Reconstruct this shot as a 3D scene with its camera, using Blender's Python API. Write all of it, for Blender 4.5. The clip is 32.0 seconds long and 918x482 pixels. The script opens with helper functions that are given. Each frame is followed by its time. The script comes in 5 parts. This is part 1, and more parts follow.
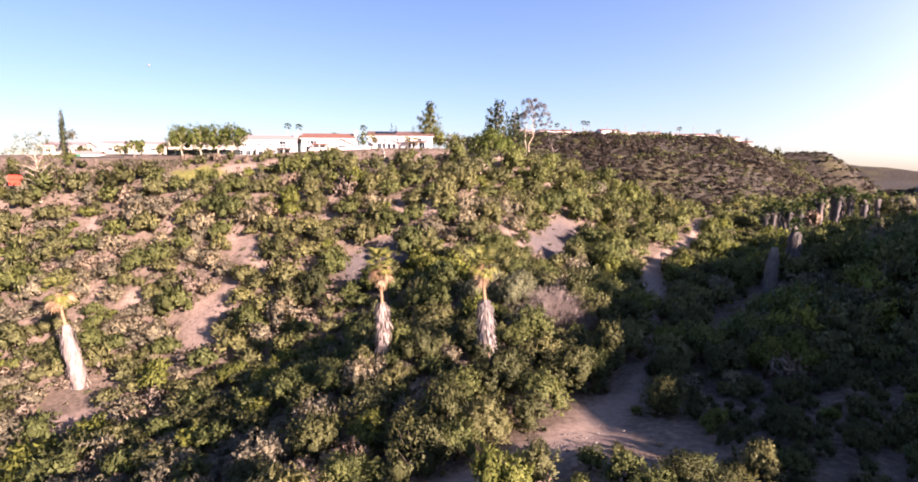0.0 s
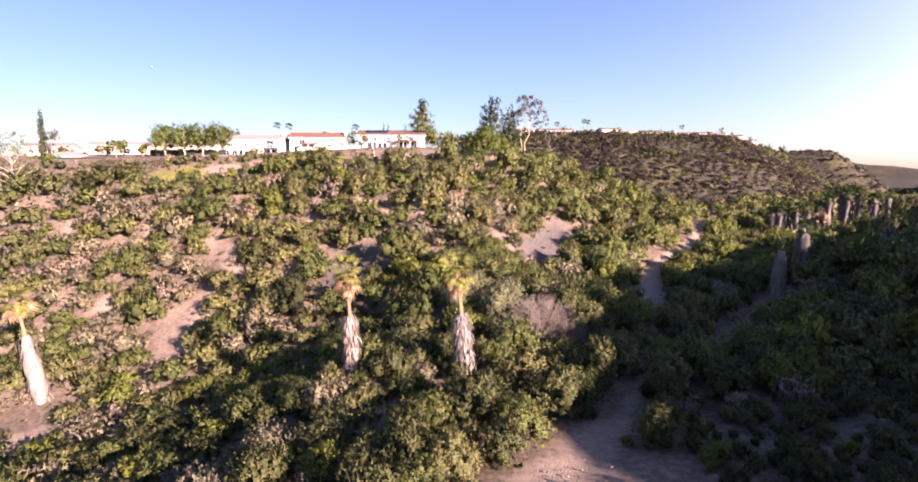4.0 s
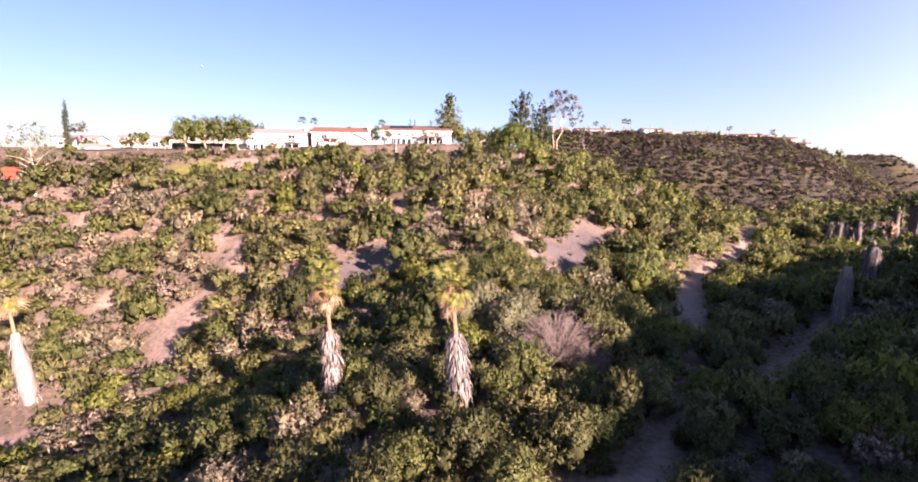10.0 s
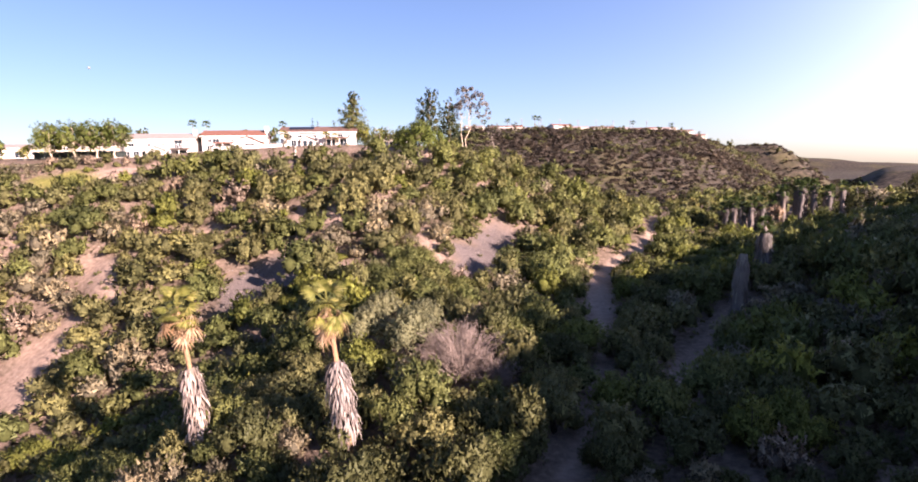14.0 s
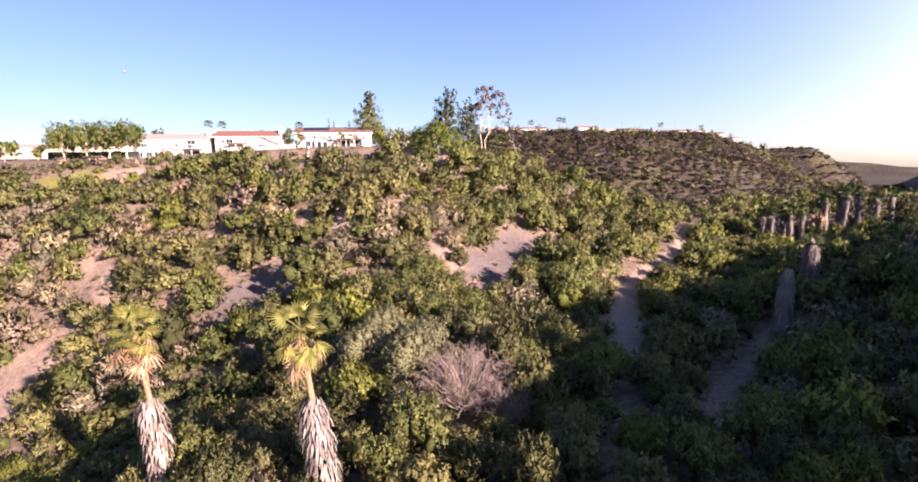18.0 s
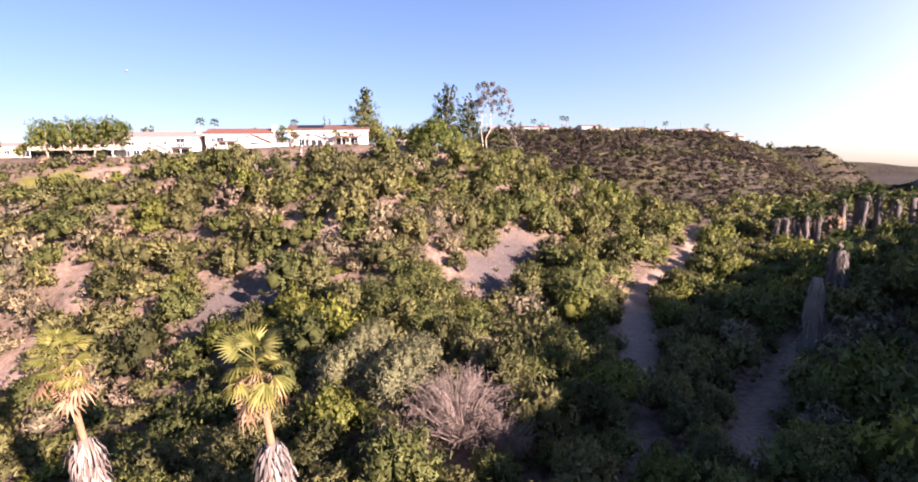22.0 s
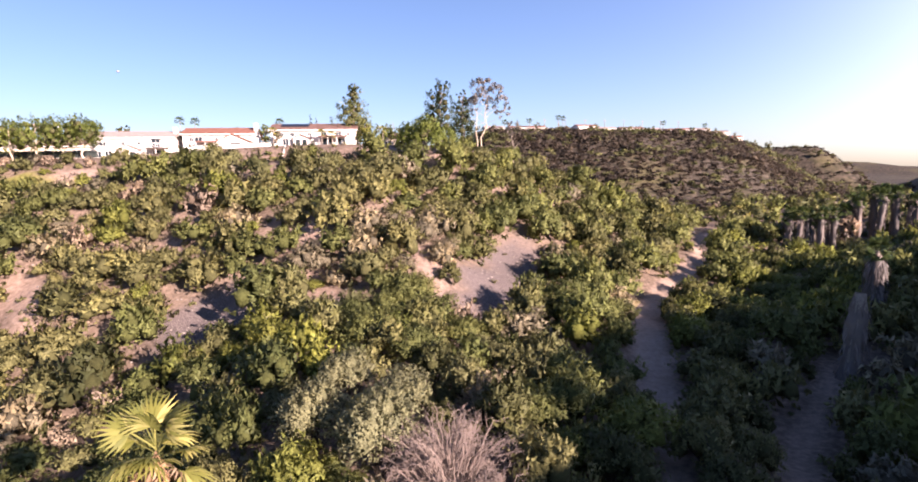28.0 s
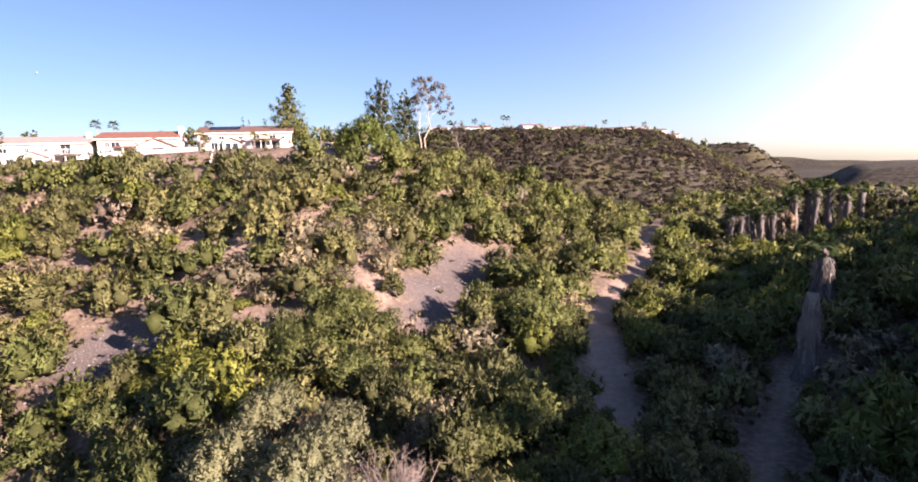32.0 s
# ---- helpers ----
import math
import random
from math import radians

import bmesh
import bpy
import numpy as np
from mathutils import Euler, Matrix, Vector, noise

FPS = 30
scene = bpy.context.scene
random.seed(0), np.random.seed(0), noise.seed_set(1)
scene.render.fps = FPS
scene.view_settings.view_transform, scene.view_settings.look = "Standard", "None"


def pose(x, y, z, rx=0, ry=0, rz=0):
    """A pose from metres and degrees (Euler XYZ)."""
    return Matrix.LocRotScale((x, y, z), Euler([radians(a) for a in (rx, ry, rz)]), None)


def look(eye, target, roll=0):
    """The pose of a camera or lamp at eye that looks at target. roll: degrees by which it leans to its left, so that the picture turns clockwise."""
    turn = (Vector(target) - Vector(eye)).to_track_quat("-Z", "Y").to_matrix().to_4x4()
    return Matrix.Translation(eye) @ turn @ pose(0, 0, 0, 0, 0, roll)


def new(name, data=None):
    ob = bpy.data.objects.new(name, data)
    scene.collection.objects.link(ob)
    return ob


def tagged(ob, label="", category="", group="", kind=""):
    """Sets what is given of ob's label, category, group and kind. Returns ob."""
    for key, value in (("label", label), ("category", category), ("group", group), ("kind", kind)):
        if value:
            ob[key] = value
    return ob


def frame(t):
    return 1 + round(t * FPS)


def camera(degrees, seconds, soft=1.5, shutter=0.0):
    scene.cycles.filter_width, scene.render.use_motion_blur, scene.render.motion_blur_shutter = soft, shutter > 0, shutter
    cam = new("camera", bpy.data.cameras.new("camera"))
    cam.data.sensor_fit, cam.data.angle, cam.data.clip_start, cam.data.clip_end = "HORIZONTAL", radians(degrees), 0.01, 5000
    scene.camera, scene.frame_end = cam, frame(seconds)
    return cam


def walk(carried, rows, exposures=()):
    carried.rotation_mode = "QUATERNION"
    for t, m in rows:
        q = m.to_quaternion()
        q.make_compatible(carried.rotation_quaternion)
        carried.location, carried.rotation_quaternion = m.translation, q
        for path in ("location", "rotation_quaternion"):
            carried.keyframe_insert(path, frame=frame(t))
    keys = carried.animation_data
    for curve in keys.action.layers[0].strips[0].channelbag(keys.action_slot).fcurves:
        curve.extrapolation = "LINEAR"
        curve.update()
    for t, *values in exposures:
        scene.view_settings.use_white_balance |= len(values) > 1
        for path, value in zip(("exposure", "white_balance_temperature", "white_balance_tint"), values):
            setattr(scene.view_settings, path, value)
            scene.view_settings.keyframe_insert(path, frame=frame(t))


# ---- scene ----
cam = camera(81.00, 32.0, 1.8)

PATH = [
    (0.0, look((-6.295, -12.357, 23.178), (-4.925, 7.421, 20.545), 0.197)),
    (0.5, look((-5.941, -11.683, 23.121), (-4.630, 8.101, 20.494), 0.171)),
    (1.0, look((-5.591, -10.991, 23.065), (-4.310, 8.795, 20.443), 0.201)),
    (1.5, look((-5.161, -10.275, 23.077), (-3.778, 9.505, 20.460), 0.062)),
    (2.0, look((-4.719, -9.575, 23.103), (-3.231, 10.197, 20.485), -0.050)),
    (2.5, look((-4.307, -8.891, 23.114), (-2.901, 10.887, 20.494), -0.031)),
    (3.0, look((-3.888, -8.217, 23.115), (-2.548, 11.565, 20.494), -0.027)),
    (3.5, look((-3.474, -7.570, 23.066), (-2.179, 12.215, 20.446), -0.041)),
    (5.5, look((-1.892, -5.120, 22.868), (-0.742, 14.672, 20.230), 0.067)),
    (6.0, look((-1.572, -4.484, 22.753), (-0.449, 15.310, 20.120), 0.110)),
    (6.5, look((-1.316, -3.746, 22.638), (-0.254, 16.054, 20.029), 0.187)),
    (7.0, look((-1.115, -2.955, 22.529), (-0.635, 16.868, 19.915), 0.690)),
    (7.5, look((-0.874, -2.174, 22.491), (-0.811, 17.653, 19.868), 0.959)),
    (8.0, look((-0.618, -1.400, 22.482), (-0.598, 18.431, 19.884), 1.013)),
    (8.5, look((-0.306, -0.700, 22.494), (-0.250, 19.130, 19.896), 0.988)),
    (9.0, look((-0.001, 0.003, 22.501), (0.000, 19.832, 19.890), 0.983)),
    (9.5, look((0.342, 0.668, 22.495), (0.284, 20.495, 19.876), 0.929)),
    (10.0, look((0.690, 1.320, 22.491), (0.586, 21.147, 19.865), 0.900)),
    (10.5, look((1.066, 1.951, 22.488), (1.352, 21.775, 19.856), 0.586)),
    (11.0, look((1.440, 2.573, 22.484), (2.146, 22.387, 19.856), 0.163)),
    (11.5, look((1.737, 3.250, 22.449), (2.886, 23.043, 19.816), -0.076)),
    (12.0, look((2.051, 3.924, 22.416), (3.622, 23.687, 19.783), -0.380)),
    (12.5, look((2.508, 4.469, 22.448), (4.446, 24.200, 19.814), -0.586)),
    (13.0, look((2.980, 4.995, 22.467), (5.310, 24.682, 19.822), -0.777)),
    (13.5, look((3.488, 5.558, 22.557), (6.047, 25.218, 19.920), -0.949)),
    (14.0, look((3.981, 6.126, 22.659), (6.707, 25.762, 20.013), -1.088)),
    (14.5, look((4.454, 6.693, 22.747), (7.306, 26.311, 20.101), -1.216)),
    (16.5, look((5.911, 9.215, 23.042), (8.570, 28.868, 20.455), -1.167)),
    (17.0, look((6.116, 10.016, 23.004), (8.644, 29.688, 20.431), -1.110)),
    (17.5, look((6.192, 10.942, 22.879), (8.557, 30.637, 20.322), -0.993)),
    (18.0, look((6.257, 11.901, 22.750), (8.123, 31.650, 20.201), -0.740)),
    (18.5, look((6.396, 12.746, 22.675), (8.084, 32.511, 20.129), -0.608)),
    (19.0, look((6.532, 13.562, 22.591), (8.240, 33.325, 20.047), -0.639)),
    (19.5, look((6.667, 14.274, 22.580), (8.381, 34.037, 20.037), -0.652)),
    (20.0, look((6.807, 14.972, 22.581), (8.529, 34.732, 20.011), -0.672)),
    (20.5, look((6.956, 15.579, 22.606), (8.700, 35.338, 20.048), -0.716)),
    (21.0, look((7.100, 16.191, 22.619), (8.861, 35.948, 20.061), -0.732)),
    (21.5, look((7.235, 16.821, 22.622), (9.009, 36.577, 20.066), -0.729)),
    (22.0, look((7.370, 17.438, 22.625), (9.154, 37.193, 20.067), -0.730)),
    (22.5, look((7.463, 18.034, 22.639), (9.272, 37.787, 20.080), -0.741)),
    (23.0, look((7.547, 18.629, 22.655), (9.382, 38.381, 20.103), -0.758)),
    (23.5, look((7.631, 19.218, 22.701), (9.496, 38.967, 20.147), -0.777)),
    (24.0, look((7.736, 19.806, 22.731), (9.617, 39.549, 20.147), -0.765)),
    (24.5, look((7.831, 20.417, 22.757), (9.725, 40.161, 20.197), -0.807)),
    (25.0, look((7.918, 21.039, 22.792), (9.820, 40.782, 20.227), -0.779)),
    (25.5, look((7.985, 21.710, 22.791), (9.888, 41.453, 20.218), -0.821)),
    (27.5, look((8.214, 24.378, 22.739), (10.168, 44.120, 20.199), -0.862)),
    (28.0, look((8.293, 24.984, 22.783), (10.268, 44.723, 20.244), -0.886)),
    (28.5, look((8.551, 25.605, 22.849), (10.684, 45.325, 20.286), -0.924)),
    (29.0, look((8.834, 26.255, 22.911), (11.525, 45.906, 20.343), -1.247)),
    (29.5, look((9.031, 26.826, 22.929), (12.257, 46.395, 20.354), -1.577)),
    (30.0, look((9.206, 27.376, 22.968), (12.880, 46.865, 20.385), -1.820)),
    (30.5, look((9.296, 27.859, 22.999), (13.343, 47.273, 20.409), -2.041)),
    (31.0, look((9.380, 28.358, 23.036), (13.442, 47.770, 20.450), -2.139)),
    (31.5, look((9.502, 28.851, 23.050), (13.406, 48.299, 20.490), -2.021)),
    (32.0, look((9.617, 29.344, 23.061), (13.442, 48.808, 20.509), -1.964)),
]
walk(cam, PATH, [(0.0, 1.77, 6350.0, 34.0), (9.0, 1.8, 6400.0, 39.0), (14.0, 1.72, 6350.0, 33.0), (25.0, 1.74, 6350.0, 34.0), (32.0, 1.66, 6250.0, 28.0)])

# ---- sky and sun ----
SUN_AZ, SUN_EL = 140.0, 19.5          # degrees right of +y, and above the horizon
to_sun = Vector((math.sin(radians(SUN_AZ)) * math.cos(radians(SUN_EL)), math.cos(radians(SUN_AZ)) * math.cos(radians(SUN_EL)), math.sin(radians(SUN_EL))))
world = bpy.data.worlds.new("sky")
scene.world = world
world.use_nodes = True
wn = world.node_tree.nodes
sky = wn.new("ShaderNodeTexSky")
sky.sky_type = "NISHITA"
sky.sun_disc = False
sky.sun_elevation = radians(SUN_EL)
sky.sun_rotation = radians(SUN_AZ)
sky.air_density, sky.dust_density, sky.ozone_density = 1.0, 0.3, 3.0
wn["Background"].inputs["Strength"].default_value = 0.04
# thin bright haze low on the right, an added second sky with another sun
haze = wn.new("ShaderNodeTexSky")
haze.sky_type = "NISHITA"
haze.sun_disc = False
haze.sun_elevation, haze.sun_rotation = radians(16), radians(70)
haze.air_density, haze.dust_density, haze.ozone_density = 0.8, 3.0, 6.0
both = wn.new("ShaderNodeVectorMath")
both.operation = "MULTIPLY_ADD"
world.node_tree.links.new(haze.outputs["Color"], both.inputs[0])
both.inputs[1].default_value = (0.55, 0.55, 0.55)
world.node_tree.links.new(sky.outputs["Color"], both.inputs[2])
world.node_tree.links.new(both.outputs["Vector"], wn["Background"].inputs["Color"])
sun_data = bpy.data.lights.new("sun", "SUN")
sun_data.energy, sun_data.angle, sun_data.color = 6.2, radians(0.6), (1.0, 0.845, 0.67)
sun = new("sun", sun_data)
sun.matrix_world = look(tuple(to_sun * 300), (0, 0, 0))


# ---- materials ----
def material(name, rough=0.85, metal=0.0, spec=0.3):
    m = bpy.data.materials.new(name)
    m.use_nodes = True
    b = m.node_tree.nodes["Principled BSDF"]
    b.inputs["Roughness"].default_value = rough
    b.inputs["Metallic"].default_value = metal
    b.inputs["Specular IOR Level"].default_value = spec
    return m, m.node_tree, b


def link(nt, a, b):
    nt.links.new(a, b)


def noise_node(nt, scale, detail=5.0, rough=0.6, coord="Object"):
    tc = nt.nodes.new("ShaderNodeTexCoord")
    n = nt.nodes.new("ShaderNodeTexNoise")
    n.inputs["Scale"].default_value, n.inputs["Detail"].default_value, n.inputs["Roughness"].default_value = scale, detail, rough
    link(nt, tc.outputs[coord], n.inputs["Vector"])
    return n


def ramp(nt, fac, stops):
    r = nt.nodes.new("ShaderNodeValToRGB")
    r.color_ramp.elements[0].position, r.color_ramp.elements[0].color = stops[0][0], (*stops[0][1], 1)
    r.color_ramp.elements[1].position, r.color_ramp.elements[1].color = stops[-1][0], (*stops[-1][1], 1)
    for p, c in stops[1:-1]:
        e = r.color_ramp.elements.new(p)
        e.color = (*c, 1)
    link(nt, fac, r.inputs["Fac"])
    return r.outputs["Color"]


def mix(nt, fac, a, b, kind="MIX"):
    n = nt.nodes.new("ShaderNodeMix")
    n.data_type, n.blend_type = "RGBA", kind
    for sock, v in ((n.inputs["Factor"], fac), (n.inputs["A"], a), (n.inputs["B"], b)):
        if isinstance(v, (int, float)):
            sock.default_value = v
        elif isinstance(v, tuple):
            sock.default_value = (*v, 1)
        else:
            link(nt, v, sock)
    return n.outputs["Result"]


def bump(nt, b, height, strength, distance):
    n = nt.nodes.new("ShaderNodeBump")
    n.inputs["Strength"].default_value, n.inputs["Distance"].default_value = strength, distance
    link(nt, height, n.inputs["Height"])
    link(nt, n.outputs["Normal"], b.inputs["Normal"])


def plain(name, low, high, scale=2.0, rough=0.85, relief=0.3, metal=0.0, spec=0.3, depth=0.02):
    """A surface that varies between two colours at two scales, with a fine relief."""
    m, nt, b = material(name, rough, metal, spec)
    big, small = noise_node(nt, scale), noise_node(nt, scale * 9, 4)
    c = mix(nt, 0.35, ramp(nt, big.outputs["Fac"], [(0.3, low), (0.7, high)]), ramp(nt, small.outputs["Fac"], [(0.3, low), (0.7, high)]))
    link(nt, c, b.inputs["Base Color"])
    bump(nt, b, small.outputs["Fac"], relief, depth)
    return m


TONES = {}


def foliage(name, dark, mid, light, patch=0.22, glow=0.36):
    """Leaves: each leaf and each patch of a few metres has its own tone; a little light passes through."""
    TONES[name] = mid
    m, nt, b = material(name, 0.6, 0.0, 0.25)
    geo, info = nt.nodes.new("ShaderNodeNewGeometry"), nt.nodes.new("ShaderNodeObjectInfo")
    leaf = ramp(nt, geo.outputs["Random Per Island"], [(0.0, dark), (0.5, mid), (1.0, light)])
    tc = nt.nodes.new("ShaderNodeNewGeometry")
    n = nt.nodes.new("ShaderNodeTexNoise")
    n.inputs["Scale"].default_value, n.inputs["Detail"].default_value = patch, 3.0
    link(nt, tc.outputs["Position"], n.inputs["Vector"])
    tone = ramp(nt, n.outputs["Fac"], [(0.3, (0.84, 0.86, 0.86)), (0.5, (1, 1, 1)), (0.72, (1.16, 1.12, 1.02))])
    bush = nt.nodes.new("ShaderNodeAttribute")
    bush.attribute_name = "bush"
    each = ramp(nt, bush.outputs["Fac"], [(0.0, (1, 1, 1)), (0.02, (0.72, 0.76, 0.78)), (0.5, (0.97, 0.97, 0.97)), (1.0, (1.15, 1.15, 1.05))])
    own = ramp(nt, info.outputs["Random"], [(0.0, (0.85, 0.87, 0.87)), (0.5, (1, 1, 1)), (1.0, (1.2, 1.14, 1.05))])
    c = mix(nt, 1.0, mix(nt, 1.0, mix(nt, 1.0, leaf, tone, "MULTIPLY"), own, "MULTIPLY"), each, "MULTIPLY")
    link(nt, c, b.inputs["Base Color"])
    tr = nt.nodes.new("ShaderNodeBsdfTranslucent")
    link(nt, c, tr.inputs["Color"])
    ms = nt.nodes.new("ShaderNodeMixShader")
    ms.inputs["Fac"].default_value = glow
    link(nt, b.outputs["BSDF"], ms.inputs[1])
    link(nt, tr.outputs["BSDF"], ms.inputs[2])
    link(nt, ms.outputs["Shader"], nt.nodes["Material Output"].inputs["Surface"])
    return m


LEAF_OLIVE = foliage("leaf_olive", (0.168, 0.163, 0.067), (0.200, 0.194, 0.081), (0.241, 0.233, 0.095))
LEAF_GREEN = foliage("leaf_green", (0.134, 0.146, 0.049), (0.159, 0.175, 0.058), (0.190, 0.208, 0.069))
LEAF_SAGE = foliage("leaf_sage", (0.216, 0.190, 0.128), (0.258, 0.225, 0.152), (0.308, 0.268, 0.184))
LEAF_DRY = foliage("leaf_dry", (0.226, 0.172, 0.128), (0.270, 0.204, 0.152), (0.323, 0.245, 0.184), glow=0.15)
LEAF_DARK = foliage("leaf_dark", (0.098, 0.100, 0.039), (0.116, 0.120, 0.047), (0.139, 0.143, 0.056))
LEAF_BRIGHT = foliage("leaf_bright", (0.166, 0.178, 0.042), (0.197, 0.212, 0.050), (0.236, 0.255, 0.059))
LEAF_FAR = foliage("leaf_chaparral", (0.065, 0.051, 0.039), (0.074, 0.058, 0.045), (0.084, 0.066, 0.051), patch=0.06)
LEAF_WILLOW = foliage("leaf_willow", (0.186, 0.188, 0.103), (0.222, 0.223, 0.121), (0.266, 0.267, 0.146))
# filler of tree crowns; the shade between leaves is put into its dark colour
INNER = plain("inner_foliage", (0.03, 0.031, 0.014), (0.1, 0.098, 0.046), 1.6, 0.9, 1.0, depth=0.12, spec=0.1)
TWIG = plain("twig_wood", (0.035, 0.027, 0.02), (0.09, 0.07, 0.055), 4.0)
TWIG_GREY = plain("dead_twig", (0.16, 0.12, 0.1), (0.3, 0.24, 0.21), 4.0)
BARK = plain("bark_grey", (0.16, 0.13, 0.1), (0.36, 0.31, 0.26), 3.0, relief=0.7, depth=0.05)


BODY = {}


def darkened_inside(leaf, mid):
    """The inside of a crown: the leaf's own colour darkened, in place of the shade within."""
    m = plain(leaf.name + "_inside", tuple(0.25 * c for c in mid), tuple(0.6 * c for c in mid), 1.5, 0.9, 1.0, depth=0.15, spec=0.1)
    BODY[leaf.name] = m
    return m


# ---- mesh helpers ----
def mesh_of(name, v, f, mats, face_mat=None, smooth=False, normals=None):
    """A mesh from arrays of corners and of equal-sided faces (3 or 4 corners each), with soft shading along the given normals."""
    v, f = np.asarray(v, np.float32), np.asarray(f, np.int32)
    me = bpy.data.meshes.new(name)
    k = f.shape[1]
    me.vertices.add(len(v))
    me.vertices.foreach_set("co", v.ravel())
    me.loops.add(f.size)
    me.loops.foreach_set("vertex_index", f.ravel())
    me.polygons.add(len(f))
    me.polygons.foreach_set("loop_start", np.arange(0, f.size, k, dtype=np.int32))
    if face_mat is not None:
        me.polygons.foreach_set("material_index", np.asarray(face_mat, np.int32))
    if smooth:
        me.polygons.foreach_set("use_smooth", np.ones(len(f), bool))
    for m in mats:
        me.materials.append(m)
    me.update(calc_edges=True)
    if normals is not None:
        me.polygons.foreach_set("use_smooth", np.ones(len(f), bool))
        me.normals_split_custom_set_from_vertices(np.asarray(normals, np.float32).tolist())
    return me


def part(name, bm, mat, parent, label=""):
    """Links a bmesh as one mesh object under a thing or a part."""
    me = bpy.data.meshes.new(name)
    bm.to_mesh(me)
    bm.free()
    me.materials.append(mat)
    ob = new(name, me)
    ob.parent = parent
    return tagged(ob, label)


def put(name, me, parent=None, m=None, label=""):
    ob = new(name, me)
    ob.parent = parent
    if m is not None:
        ob.matrix_basis = m
    return tagged(ob, label)


def smoothstep(a, b, x):
    t = np.clip((x - a) / (b - a), 0, 1)
    return t * t * (3 - 2 * t)


# ---- the lie of the land ----
GX = np.array([-160, -110, -60, -30, 0, 25, 50, 80, 120, 170.0])
GY = np.array([-85, -40, 20, 45, 65, 85, 105, 125, 148, 185.0])
GZ = np.array([
    [-4, -5, -4, 2, 4, 5, 10, 35.5, 53, 60],
    [-8, -9, -8, 0, 4, 5, 11, 42.5, 53, 60],
    [-16, -17, -13, -4, 2, 3.5, 8.0, 30.5, 36, 42],
    [-20, -20, -15, -6.5, 0, 2, 4.5, 19, 30, 38],
    [-18, -19, -15, -8, 1.5, 2, 1.5, 14, 26, 34],
    [-11, -13, -9, -2, 7, 4.5, 2.5, 8.5, 20, 29],
    [0, -2, 5, 11, 16, 9, 4, 6.0, 12.5, 18],
    [12, 10, 17, 20, 23, 17, 9, 5, 7, 11],
    [25.5, 25.5, 26.5, 28.5, 29.2, 27, 17, 7, 7.5, 10],
    [27, 27.5, 28, 29.5, 29.5, 28, 18, 8, 9, 11]])


def cubic(axis, q):
    """Catmull-Rom weights of the plan's lines for the places q: first index and four weights."""
    i = np.clip(np.searchsorted(axis, q) - 1, 0, len(axis) - 2)
    t = np.clip((q - axis[i]) / (axis[i + 1] - axis[i]), 0, 1)
    w = np.stack([-0.5 * t + t**2 - 0.5 * t**3, 1 - 2.5 * t**2 + 1.5 * t**3, 0.5 * t + 2 * t**2 - 1.5 * t**3, -0.5 * t**2 + 0.5 * t**3], -1)
    return np.clip(i[..., None] + np.arange(-1, 3), 0, len(axis) - 1), w


def lumps(x, y, size, seed):
    """Smooth value noise between -1 and 1 with lumps of about that size."""
    a, b = x / size + seed * 17.13, y / size + seed * 9.71
    i, j = np.floor(a), np.floor(b)
    u, v = a - i, b - j
    u, v = u * u * (3 - 2 * u), v * v * (3 - 2 * v)

    def r(p, q):
        s = np.sin(p * 127.1 + q * 311.7 + seed * 74.7) * 43758.5453
        return (s - np.floor(s)) * 2 - 1
    return (r(i, j) * (1 - u) + r(i + 1, j) * u) * (1 - v) + (r(i, j + 1) * (1 - u) + r(i + 1, j + 1) * u) * v


def across(x, y, turn):
    """Distance to the right of the line that leaves the canyon's mouth at that bearing, and the distance from the mouth."""
    c, q = math.cos(radians(turn)), math.sin(radians(turn))
    return (x - 9.4) * c - (y - 28.4) * q, np.hypot(x - 9.4, y - 28.4)


def valley(x, y):
    """The valley floor, which falls away behind the mesa."""
    return 8 - 5 * smoothstep(250, 460, 0.6 * x + 0.8 * y)


